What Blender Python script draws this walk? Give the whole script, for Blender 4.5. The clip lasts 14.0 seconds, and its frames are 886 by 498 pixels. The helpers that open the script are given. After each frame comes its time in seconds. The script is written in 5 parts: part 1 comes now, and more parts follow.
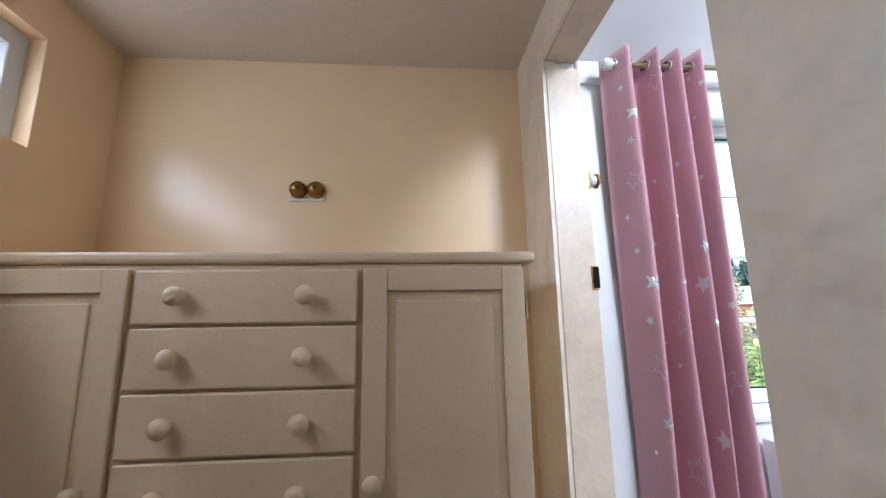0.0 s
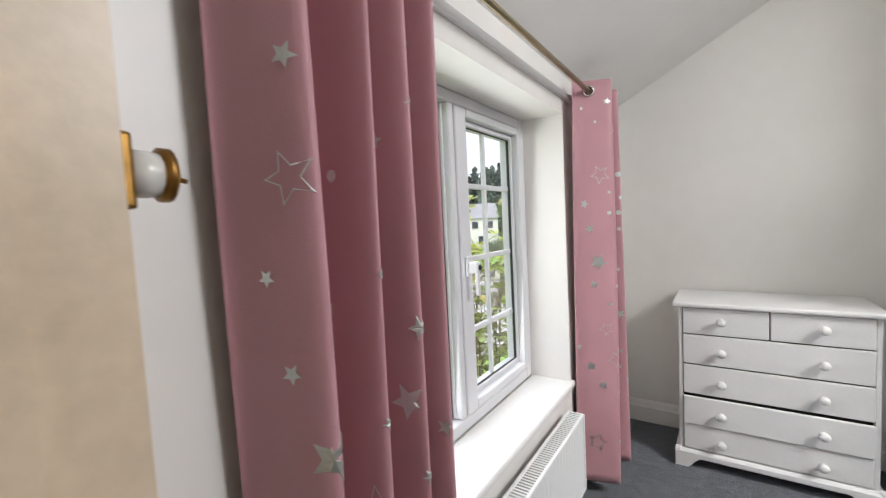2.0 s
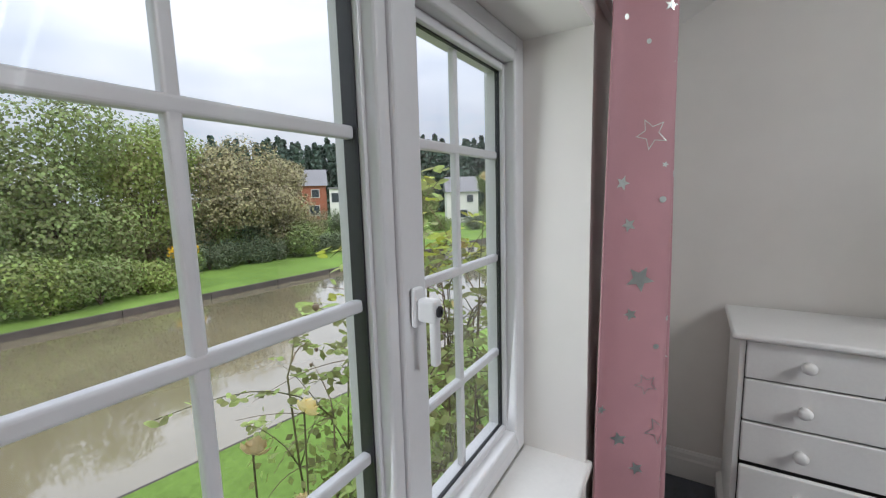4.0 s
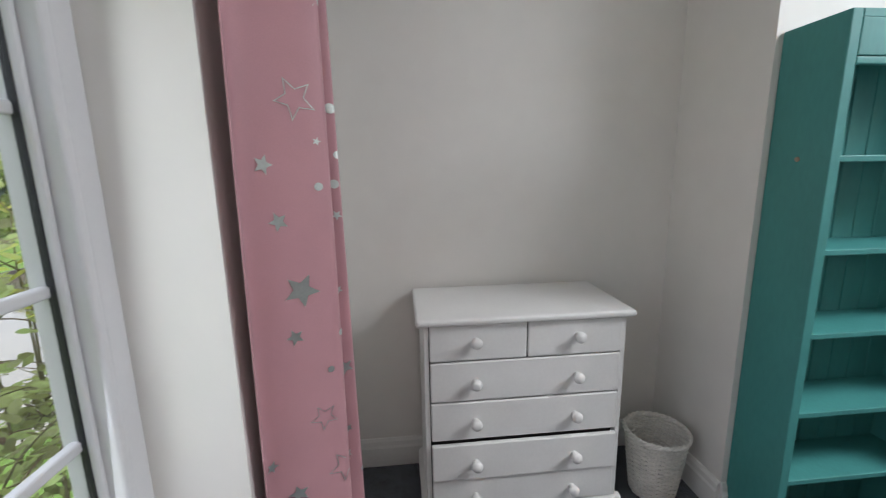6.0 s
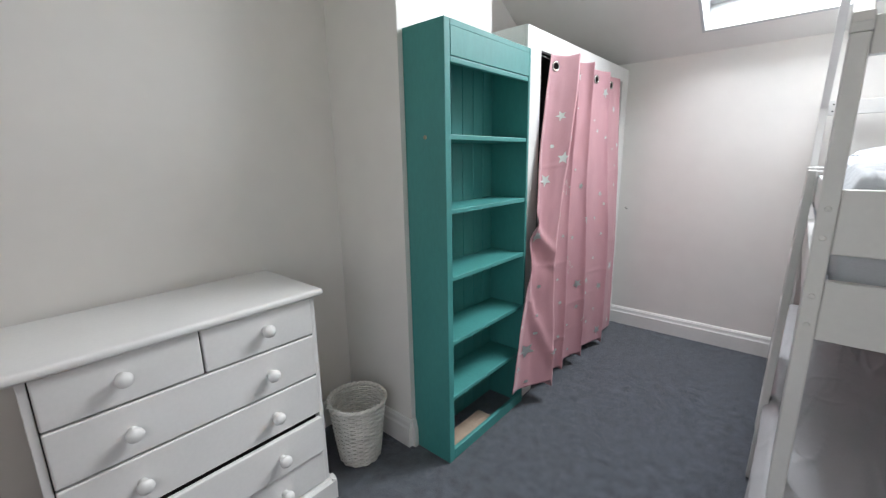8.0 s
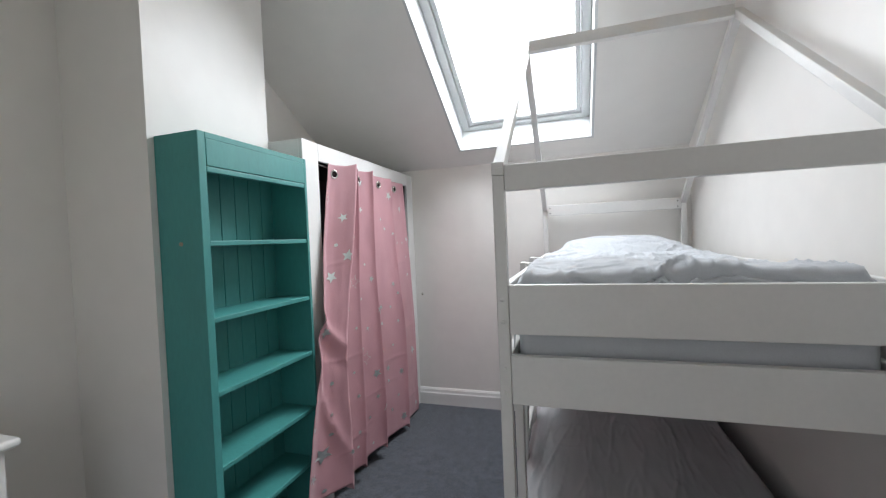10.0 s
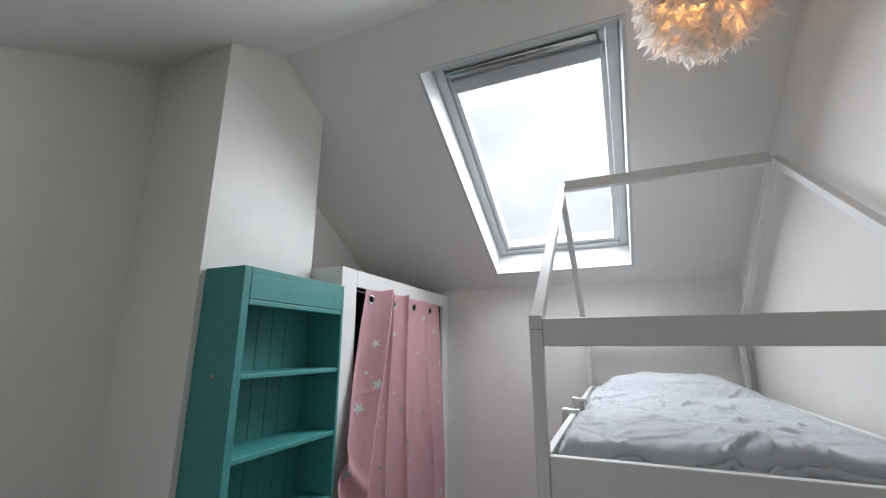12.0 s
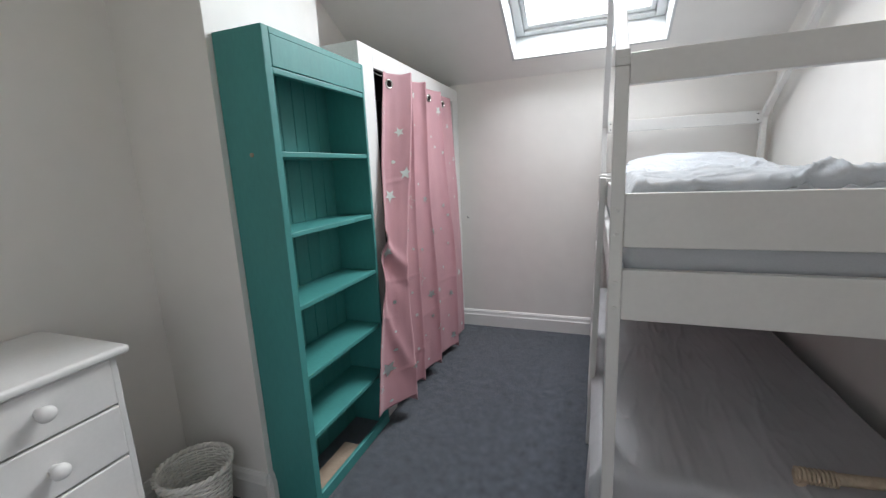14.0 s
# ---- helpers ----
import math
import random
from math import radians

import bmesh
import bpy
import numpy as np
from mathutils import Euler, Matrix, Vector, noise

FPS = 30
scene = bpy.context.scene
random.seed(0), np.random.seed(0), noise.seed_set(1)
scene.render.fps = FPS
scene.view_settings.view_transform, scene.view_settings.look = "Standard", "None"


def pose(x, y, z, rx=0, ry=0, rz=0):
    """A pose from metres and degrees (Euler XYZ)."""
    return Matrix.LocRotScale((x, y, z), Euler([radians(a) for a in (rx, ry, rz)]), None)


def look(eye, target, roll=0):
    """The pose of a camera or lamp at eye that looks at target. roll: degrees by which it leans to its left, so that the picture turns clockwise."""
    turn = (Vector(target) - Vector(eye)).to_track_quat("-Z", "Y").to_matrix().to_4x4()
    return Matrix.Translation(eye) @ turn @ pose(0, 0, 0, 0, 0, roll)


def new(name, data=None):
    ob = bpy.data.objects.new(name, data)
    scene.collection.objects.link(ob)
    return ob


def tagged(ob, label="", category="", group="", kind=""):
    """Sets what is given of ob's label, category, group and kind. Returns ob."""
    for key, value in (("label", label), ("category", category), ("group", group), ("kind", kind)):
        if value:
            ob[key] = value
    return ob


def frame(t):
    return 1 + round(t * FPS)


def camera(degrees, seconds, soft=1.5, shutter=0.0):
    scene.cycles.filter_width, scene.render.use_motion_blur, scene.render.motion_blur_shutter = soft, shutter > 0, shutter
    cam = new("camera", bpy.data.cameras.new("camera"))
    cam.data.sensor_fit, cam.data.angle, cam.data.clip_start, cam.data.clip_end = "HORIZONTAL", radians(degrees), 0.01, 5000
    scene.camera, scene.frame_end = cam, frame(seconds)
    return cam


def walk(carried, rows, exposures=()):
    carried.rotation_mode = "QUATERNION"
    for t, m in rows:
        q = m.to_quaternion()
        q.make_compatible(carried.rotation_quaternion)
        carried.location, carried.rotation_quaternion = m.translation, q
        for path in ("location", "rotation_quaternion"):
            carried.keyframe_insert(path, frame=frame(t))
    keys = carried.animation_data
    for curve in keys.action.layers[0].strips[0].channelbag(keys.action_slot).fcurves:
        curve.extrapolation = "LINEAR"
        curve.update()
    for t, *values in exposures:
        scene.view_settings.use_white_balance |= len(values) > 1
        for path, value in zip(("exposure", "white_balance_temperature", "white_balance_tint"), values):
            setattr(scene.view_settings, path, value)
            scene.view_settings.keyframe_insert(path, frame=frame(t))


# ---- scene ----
cam = camera(94.6, 14.0, soft=1.15, shutter=0.15)
PATH = [
    (0, (-1.255, -1.163, 0.911), (-1.101, 0.795, 1.288), -0.9),
    (0.5, (-1.221, -0.903, 1.132), (-0.731, 1.022, 1.367), -1.6),
    (1, (-1.125, -0.685, 1.327), (-0.194, 1.081, 1.434), -2.4),
    (1.5, (-1.001, -0.387, 1.386), (0.369, 1.071, 1.367), -2.8),
    (2, (-0.769, -0.249, 1.366), (0.881, 0.874, 1.237), -2.9),
    (2.5, (-0.518, -0.172, 1.341), (1.22, 0.799, 1.147), -1.6),
    (2.7, (-0.421, -0.148, 1.346), (1.305, 0.844, 1.161), -1.2),
    (4.8, (0.081, 0.188, 1.418), (1.769, 1.21, 1.092), -1.7),
    (5, (0.126, 0.161, 1.403), (1.922, 0.974, 1.068), -1.6),
    (5.5, (0.243, 0.09, 1.4), (2.193, 0.33, 1.026), -1.1),
    (6, (0.317, -0.001, 1.4), (2.272, -0.196, 1.026), -1.0),
    (6.5, (0.404, -0.027, 1.35), (2.272, -0.642, 0.986), -1.0),
    (7, (0.492, -0.035, 1.331), (2.174, -1.04, 0.932), -1.0),
    (7.5, (0.507, -0.053, 1.332), (1.985, -1.328, 0.901), -1.0),
    (8, (0.414, -0.067, 1.338), (1.691, -1.544, 0.904), -1.0),
    (8.5, (0.328, -0.074, 1.35), (1.409, -1.704, 0.931), -1.0),
    (9, (0.245, -0.091, 1.351), (1.119, -1.851, 0.978), -1.1),
    (9.2, (0.22, -0.098, 1.349), (1.006, -1.905, 1.008), -1.1),
    (11.3, (0.129, -0.156, 1.515), (0.657, -2.023, 2.001), -1.5),
    (11.5, (0.135, -0.152, 1.52), (0.717, -1.996, 2.033), -1.1),
    (12, (0.156, -0.151, 1.525), (0.902, -1.947, 1.99), 0.0),
    (12.5, (0.216, -0.151, 1.496), (1.114, -1.915, 1.78), 0.6),
    (13, (0.335, -0.133, 1.432), (1.334, -1.865, 1.461), 0.5),
    (13.5, (0.429, -0.109, 1.365), (1.4, -1.84, 1.123), -0.8),
    (14, (0.415, -0.127, 1.341), (1.103, -1.965, 0.957), -2.6),
]
EXPO = [(0.0, 1.08, 5300, 10), (0.6, 0.62, 5850, 10), (1.3, 0.36, 6800, 14), (2.0, 0.14, 6450, 11), (2.7, 0.02, 6150, 9), (4.8, -0.80, 6300, 11), (5.5, -0.66, 6300, 11),
        (6.3, -0.30, 6200, 10), (7.5, -0.12, 6200, 9), (9.2, -0.25, 6250, 9), (11.3, -0.88, 6150, 9), (12.5, -0.92, 6150, 9), (14.0, -0.41, 6250, 9)]
walk(cam, [(t, look(eye, target, roll)) for t, eye, target, roll in PATH], EXPO)

# ---------------------------------------------------------------- world, sun, lamps
world = bpy.data.worlds.new("sky")
scene.world = world
world.use_nodes = True
wn, wl = world.node_tree.nodes, world.node_tree.links
wn.clear()
w_out = wn.new("ShaderNodeOutputWorld")
w_bg = wn.new("ShaderNodeBackground")
w_sky = wn.new("ShaderNodeTexSky")
w_sky.sky_type = "NISHITA"
w_sky.sun_disc = False
w_sky.sun_elevation = radians(42)
w_sky.sun_rotation = radians(200)
w_sky.dust_density = 6.0
w_tc = wn.new("ShaderNodeTexCoord")
w_map = wn.new("ShaderNodeMapping")
w_map.inputs["Scale"].default_value = (1.4, 1.4, 4.5)
w_noise = wn.new("ShaderNodeTexNoise")
w_noise.inputs["Scale"].default_value = 2.2
w_noise.inputs["Detail"].default_value = 6
w_ramp = wn.new("ShaderNodeValToRGB")
w_ramp.color_ramp.elements[0].position, w_ramp.color_ramp.elements[0].color = 0.35, (5.6, 6.1, 7.0, 1)
w_ramp.color_ramp.elements[1].position, w_ramp.color_ramp.elements[1].color = 0.68, (8.6, 8.8, 9.2, 1)
w_mix = wn.new("ShaderNodeMixRGB")
w_mix.inputs[0].default_value = 0.88
wl.new(w_tc.outputs["Generated"], w_map.inputs["Vector"])
wl.new(w_map.outputs["Vector"], w_noise.inputs["Vector"])
wl.new(w_noise.outputs["Fac"], w_ramp.inputs["Fac"])
wl.new(w_sky.outputs["Color"], w_mix.inputs[1])
wl.new(w_ramp.outputs["Color"], w_mix.inputs[2])
w_sep = wn.new("ShaderNodeSeparateXYZ")
w_rise = wn.new("ShaderNodeMapRange")          # an overcast sky is brighter overhead
w_rise.inputs["From Min"].default_value, w_rise.inputs["From Max"].default_value = 0.08, 0.9
w_rise.inputs["To Min"].default_value, w_rise.inputs["To Max"].default_value = 1.0, 2.9
w_mul = wn.new("ShaderNodeVectorMath")
w_mul.operation = "MULTIPLY"
wl.new(w_tc.outputs["Generated"], w_sep.inputs[0])
wl.new(w_sep.outputs["Z"], w_rise.inputs["Value"])
wl.new(w_mix.outputs["Color"], w_mul.inputs[0])
wl.new(w_rise.outputs["Result"], w_mul.inputs[1])
wl.new(w_mul.outputs["Vector"], w_bg.inputs["Color"])
w_bg.inputs["Strength"].default_value = 0.15
wl.new(w_bg.outputs["Background"], w_out.inputs["Surface"])


def lamp(name, kind, energy, colour, m, size=0.1, size_y=0.1, angle=0.0):
    data = bpy.data.lights.new(name, kind)
    data.energy, data.color = energy, colour
    if kind == "AREA":
        data.shape, data.size, data.size_y = "RECTANGLE", size, size_y
    elif kind == "SUN":
        data.angle = angle
    else:
        data.shadow_soft_size = size
    ob = new(name, data)
    ob.matrix_world = m
    return ob


lamp("sun", "SUN", 2.2, (1.0, 0.96, 0.9), look((0, 0, 30), (9, 22, 0)), angle=radians(30))
# daylight in the openings: bedroom window, roof window, landing window (stretched to add light)
lamp("window_daylight", "AREA", 5.7, (0.95, 0.98, 1.0), look((0.49, 0.532, 1.21), (0.49, -1, 1.1)), 1.2, 1.15)
lamp("roof_window_daylight", "AREA", 84, (0.97, 0.985, 1.0), look((0.49, -2.86, 2.80), (0.49, -2.31, 1.85)), 0.8, 1.35)
# lamp runs along the window's added length to brighten the cupboards
lamp("landing_window_added_daylight", "AREA", 3.4, (0.95, 0.97, 1.0), look((-2.49, -0.94, 1.66), (0, -0.9, 1.2)), 1.85, 0.28)
lamp("pendant_bulb_light", "POINT", 17, (1.0, 0.45, 0.13), pose(-0.225, -1.55, 2.70), 0.05)

# ---------------------------------------------------------------- materials


def mat(name, col, rough=0.6, metal=0.0, var=0.08, scale=3.0, fine=60.0, bump=0.05, bump_scale=None, col2=None, spec=0.5,
        island=0.0, rand=0.0, sheen=0.0, trans=0.0, coat=0.0, stretch=(1, 1, 1), rough_var=0.08, lumps=0.0, lump_scale=2.5):
    m = bpy.data.materials.new(name)
    m.use_nodes = True
    n, l = m.node_tree.nodes, m.node_tree.links
    b = n["Principled BSDF"]
    b.inputs["Roughness"].default_value = rough
    b.inputs["Metallic"].default_value = metal
    b.inputs["Specular IOR Level"].default_value = spec
    b.inputs["Sheen Weight"].default_value = sheen
    b.inputs["Coat Weight"].default_value = coat
    tc = n.new("ShaderNodeTexCoord")
    mp = n.new("ShaderNodeMapping")
    mp.inputs["Scale"].default_value = stretch
    l.new(tc.outputs["Object"], mp.inputs["Vector"])
    big = n.new("ShaderNodeTexNoise")
    big.inputs["Scale"].default_value, big.inputs["Detail"].default_value = scale, 4
    small = n.new("ShaderNodeTexNoise")
    small.inputs["Scale"].default_value, small.inputs["Detail"].default_value = fine, 3
    l.new(mp.outputs["Vector"], big.inputs["Vector"])
    l.new(mp.outputs["Vector"], small.inputs["Vector"])
    mixf = n.new("ShaderNodeMath")
    mixf.operation = "MULTIPLY_ADD"
    mixf.inputs[1].default_value = 0.4
    l.new(small.outputs["Fac"], mixf.inputs[0])
    half = n.new("ShaderNodeMath")
    half.operation = "MULTIPLY"
    half.inputs[1].default_value = 0.6
    l.new(big.outputs["Fac"], half.inputs[0])
    l.new(half.outputs[0], mixf.inputs[2])
    ramp = n.new("ShaderNodeValToRGB")
    a = col2 or tuple(c * (1 - var * 1.6) for c in col)
    c2 = col if col2 else tuple(min(1, c * (1 + var * 0.6)) for c in col)
    ramp.color_ramp.elements[0].position, ramp.color_ramp.elements[0].color = 0.32, (*a, 1)
    ramp.color_ramp.elements[1].position, ramp.color_ramp.elements[1].color = 0.66, (*c2, 1)
    l.new(mixf.outputs[0], ramp.inputs["Fac"])
    out = ramp.outputs["Color"]
    if island or rand:
        src = n.new("ShaderNodeNewGeometry") if island else n.new("ShaderNodeObjectInfo")
        val = src.outputs["Random Per Island"] if island else src.outputs["Random"]
        amt = island or rand
        mr = n.new("ShaderNodeMapRange")
        mr.inputs["To Min"].default_value, mr.inputs["To Max"].default_value = 1 - amt, 1 + amt
        l.new(val, mr.inputs["Value"])
        hs = n.new("ShaderNodeHueSaturation")
        l.new(mr.outputs["Result"], hs.inputs["Value"])
        hu = n.new("ShaderNodeMapRange")
        hu.inputs["To Min"].default_value, hu.inputs["To Max"].default_value = 0.5 - amt * 0.05, 0.5 + amt * 0.05
        l.new(val, hu.inputs["Value"])
        l.new(hu.outputs["Result"], hs.inputs["Hue"])
        l.new(out, hs.inputs["Color"])
        out = hs.outputs["Color"]
    l.new(out, b.inputs["Base Color"])
    if rough_var:
        rr = n.new("ShaderNodeMapRange")
        rr.inputs["To Min"].default_value, rr.inputs["To Max"].default_value = max(0.02, rough - rough_var), min(1, rough + rough_var)
        l.new(big.outputs["Fac"], rr.inputs["Value"])
        l.new(rr.outputs["Result"], b.inputs["Roughness"])
    if bump:
        bs = small
        if bump_scale:
            bs = n.new("ShaderNodeTexNoise")
            bs.inputs["Scale"].default_value, bs.inputs["Detail"].default_value = bump_scale, 4
            l.new(mp.outputs["Vector"], bs.inputs["Vector"])
        bp = n.new("ShaderNodeBump")
        bp.inputs["Strength"].default_value, bp.inputs["Distance"].default_value = bump, 0.01
        l.new(bs.outputs["Fac"], bp.inputs["Height"])
        l.new(bp.outputs["Normal"], b.inputs["Normal"])
        if lumps:
            ln_ = n.new("ShaderNodeTexNoise")
            ln_.inputs["Scale"].default_value, ln_.inputs["Detail"].default_value = lump_scale, 2
            l.new(mp.outputs["Vector"], ln_.inputs["Vector"])
            lb = n.new("ShaderNodeBump")
            lb.inputs["Strength"].default_value, lb.inputs["Distance"].default_value = lumps, 0.05
            l.new(ln_.outputs["Fac"], lb.inputs["Height"])
            l.new(lb.outputs["Normal"], bp.inputs["Normal"])
    if trans:
        tr = n.new("ShaderNodeBsdfTranslucent")
        l.new(out, tr.inputs["Color"])
        mx = n.new("ShaderNodeMixShader")
        mx.inputs[0].default_value = trans
        l.new(b.outputs[0], mx.inputs[1])
        l.new(tr.outputs[0], mx.inputs[2])
        l.new(mx.outputs[0], n["Material Output"].inputs["Surface"])
    return m


def glass_mat(name, tint=(1, 1, 1), rough=0.0):
    m = bpy.data.materials.new(name)
    m.use_nodes = True
    n, l = m.node_tree.nodes, m.node_tree.links
    n.clear()
    o = n.new("ShaderNodeOutputMaterial")
    t = n.new("ShaderNodeBsdfTransparent")
    t.inputs["Color"].default_value = (*tint, 1)
    g = n.new("ShaderNodeBsdfGlossy")
    g.inputs["Roughness"].default_value = rough
    f = n.new("ShaderNodeLayerWeight")
    pw = n.new("ShaderNodeMath")
    pw.operation, pw.inputs[1].default_value = "POWER", 4.0
    ma = n.new("ShaderNodeMath")
    ma.operation, ma.inputs[1].default_value, ma.inputs[2].default_value = "MULTIPLY_ADD", 0.30, 0.025
    mx = n.new("ShaderNodeMixShader")
    l.new(f.outputs["Facing"], pw.inputs[0])
    l.new(pw.outputs[0], ma.inputs[0])
    l.new(ma.outputs[0], mx.inputs[0])
    l.new(t.outputs[0], mx.inputs[1])
    l.new(g.outputs[0], mx.inputs[2])
    l.new(mx.outputs[0], o.inputs["Surface"])
    return m


def glow_mat(name, col, strength):
    m = bpy.data.materials.new(name)
    m.use_nodes = True
    n, l = m.node_tree.nodes, m.node_tree.links
    n.clear()
    o = n.new("ShaderNodeOutputMaterial")
    e = n.new("ShaderNodeEmission")
    e.inputs["Color"].default_value, e.inputs["Strength"].default_value = (*col, 1), strength
    l.new(e.outputs[0], o.inputs["Surface"])
    return m


M_wall = mat("bedroom_wall_paint", (0.82, 0.795, 0.755), 0.40, var=0.025, scale=1.3, fine=9, bump=0.05, bump_scale=16, rough_var=0.1, lumps=0.22, lump_scale=2.6)
M_ceil = mat("ceiling_paint", (0.80, 0.785, 0.755), 0.6, var=0.025, scale=1.5, fine=8, bump=0.04, bump_scale=14, lumps=0.16, lump_scale=2.2)
# landing cream pushed to orange: warm lamp light is put into the colour
M_land = mat("warm_lit_landing_cream_paint", (0.86, 0.635, 0.385), 0.25, var=0.02, scale=2, fine=12, bump=0.01, bump_scale=12, rough_var=0.0, lumps=0.03, lump_scale=2)
M_plaster = mat("uneven_beige_plaster", (0.82, 0.71, 0.555), 0.42, var=0.08, scale=5, fine=30, bump=0.12, bump_scale=30, lumps=0.5, lump_scale=9)
M_land_ceil = mat("landing_ceiling_paint", (0.70, 0.62, 0.52), 0.6, var=0.06, scale=2, fine=35, bump=0.03, bump_scale=5)
M_carpet = mat("charcoal_blue_carpet", (0.086, 0.101, 0.124), 0.95, var=0.42, scale=22, fine=150, bump=0.9, bump_scale=300, spec=0.1, sheen=0.35)
M_white = mat("white_gloss_woodwork", (0.80, 0.79, 0.765), 0.36, var=0.03, scale=4, fine=70, bump=0.05, bump_scale=25)
M_whitemat = mat("white_satin_paint", (0.77, 0.765, 0.75), 0.45, var=0.03, scale=5, fine=90, bump=0.05, bump_scale=30, stretch=(1, 1, 1))
# cupboard and door frame creams carry the same warm light in their colour
M_creamwood = mat("warm_lit_cream_wood_paint", (0.77, 0.61, 0.405), 0.4, var=0.06, scale=4, fine=60, bump=0.08, bump_scale=22)
M_jamb = mat("warm_lit_worn_cream_frame_paint", (0.69, 0.565, 0.415), 0.36, var=0.09, scale=9, fine=50, bump=0.12, bump_scale=24)
M_upvc = mat("white_upvc", (0.66, 0.66, 0.67), 0.3, var=0.02, scale=6, fine=80, bump=0.0, rough_var=0.0)
M_gasket = mat("black_rubber_gasket", (0.015, 0.016, 0.02), 0.5, var=0.1, bump=0.0)
M_teal = mat("teal_painted_wood", (0.060, 0.265, 0.250), 0.5, var=0.08, scale=5, fine=70, bump=0.08, bump_scale=34, stretch=(1, 1, 0.35))
M_bed = mat("white_lacquered_bed_wood", (0.69, 0.68, 0.655), 0.38, var=0.03, scale=5, fine=70, bump=0.04, bump_scale=30)
M_pink = mat("pink_curtain_cloth", (0.545, 0.285, 0.315), 0.6, var=0.06, scale=6, fine=420, bump=0.12, bump_scale=520, sheen=0.25, trans=0.05)
M_silver = mat("silver_foil_print", (0.66, 0.71, 0.69), 0.34, metal=0.8, var=0.08, scale=30, fine=200, bump=0.05)
M_chrome = mat("brushed_steel", (0.55, 0.53, 0.50), 0.25, metal=1.0, var=0.05, bump=0.0)
M_dark = mat("dark_bronze_metal", (0.09, 0.07, 0.06), 0.4, metal=0.8, var=0.15, bump=0.03)
M_brass = mat("aged_brass", (0.55, 0.36, 0.10), 0.28, metal=1.0, var=0.12, scale=30, bump=0.03)
M_bronze = mat("antique_brass_switch", (0.30, 0.16, 0.04), 0.35, metal=0.9, var=0.25, scale=25, bump=0.05)
M_rod = mat("antique_brass_rod", (0.36, 0.29, 0.18), 0.32, metal=0.9, var=0.08, bump=0.0)
M_pearl = mat("pearl_white_ball", (0.75, 0.74, 0.70), 0.2, var=0.05, bump=0.0)
M_sheet = mat("pale_grey_cotton", (0.51, 0.53, 0.555), 0.85, var=0.07, scale=4, fine=300, bump=0.12, bump_scale=400, sheen=0.2, lumps=0.3, lump_scale=9)
M_sheet2 = mat("grey_cotton_sheet", (0.44, 0.44, 0.45), 0.85, var=0.08, scale=4, fine=300, bump=0.12, bump_scale=400, sheen=0.2)
M_wick = mat("whitewashed_wicker", (0.80, 0.775, 0.72), 0.6, var=0.14, scale=22, fine=120, bump=0.2, bump_scale=90)
M_rattan = mat("pale_rattan", (0.50, 0.40, 0.29), 0.6, var=0.18, scale=20, fine=110, bump=0.2, bump_scale=80)
M_tan = mat("tan_board", (0.42, 0.32, 0.24), 0.8, var=0.12, scale=14, fine=120, bump=0.1)
# near-black stands for the shade inside the wardrobe and behind the drawers
M_black = mat("painted_inside_shade", (0.06, 0.055, 0.055), 0.8, var=0.1, bump=0.05)
M_feather = mat("white_feather", (0.90, 0.87, 0.84), 0.8, var=0.03, island=0.06, bump=0.0, trans=0.5)
M_glass = glass_mat("window_glass")
M_rad = mat("white_radiator_enamel", (0.80, 0.80, 0.79), 0.3, var=0.02, bump=0.0, rough_var=0.0)
M_skyframe = mat("pale_grey_roof_window_frame", (0.56, 0.575, 0.58), 0.35, var=0.04, bump=0.0)
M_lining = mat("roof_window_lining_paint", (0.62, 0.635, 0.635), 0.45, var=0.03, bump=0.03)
M_blind = mat("grey_blind_cassette", (0.40, 0.41, 0.42), 0.4, var=0.04, bump=0.0, rough_var=0.0)
# black that draws the shade in slots, holes and the radiator grille
M_shadow = mat("painted_hole_shade", (0.012, 0.010, 0.009), 0.9, bump=0.0, spec=0.1)
M_bulb = glow_mat("warm_bulb", (1.0, 0.45, 0.14), 14.0)
# outdoors
M_lawn = mat("cut_grass", (0.17, 0.275, 0.06), 0.95, var=0.25, scale=0.6, fine=9, bump=0.6, bump_scale=14, spec=0.1)
M_water = mat("muddy_canal_water", (0.21, 0.18, 0.115), 0.04, var=0.06, scale=0.15, fine=1.0, bump=0.6, spec=1.0, bump_scale=1.5, rough_var=0.0, stretch=(0.6, 1.6, 1), coat=1.0)
M_kerb = mat("wet_timber_edging", (0.075, 0.065, 0.055), 0.8, var=0.3, scale=2, fine=14, bump=0.3)
M_leafA = mat("mid_green_leaves", (0.225, 0.285, 0.095), 0.6, var=0.2, scale=0.7, fine=5, island=0.45, bump=0, trans=0.25)
M_leafB = mat("olive_brown_leaves", (0.315, 0.285, 0.155), 0.7, var=0.25, scale=0.6, fine=5, island=0.45, bump=0, trans=0.2)
M_leafC = mat("dark_conifer_needles", (0.055, 0.092, 0.068), 0.8, var=0.25, scale=0.3, fine=3, island=0.4, bump=0)
M_leafD = mat("bright_yellow_green_leaves", (0.27, 0.34, 0.085), 0.6, var=0.2, scale=0.7, fine=5, island=0.4, bump=0, trans=0.3)
M_hedge = mat("dark_hedge_leaves", (0.14, 0.175, 0.095), 0.7, var=0.25, scale=0.8, fine=6, island=0.45, bump=0, trans=0.15)
M_bark = mat("brown_bark", (0.10, 0.075, 0.05), 0.9, var=0.3, scale=3, fine=20, bump=0.4)
M_stem = mat("green_brown_stem", (0.16, 0.15, 0.06), 0.7, var=0.3, scale=8, fine=40, bump=0.1)
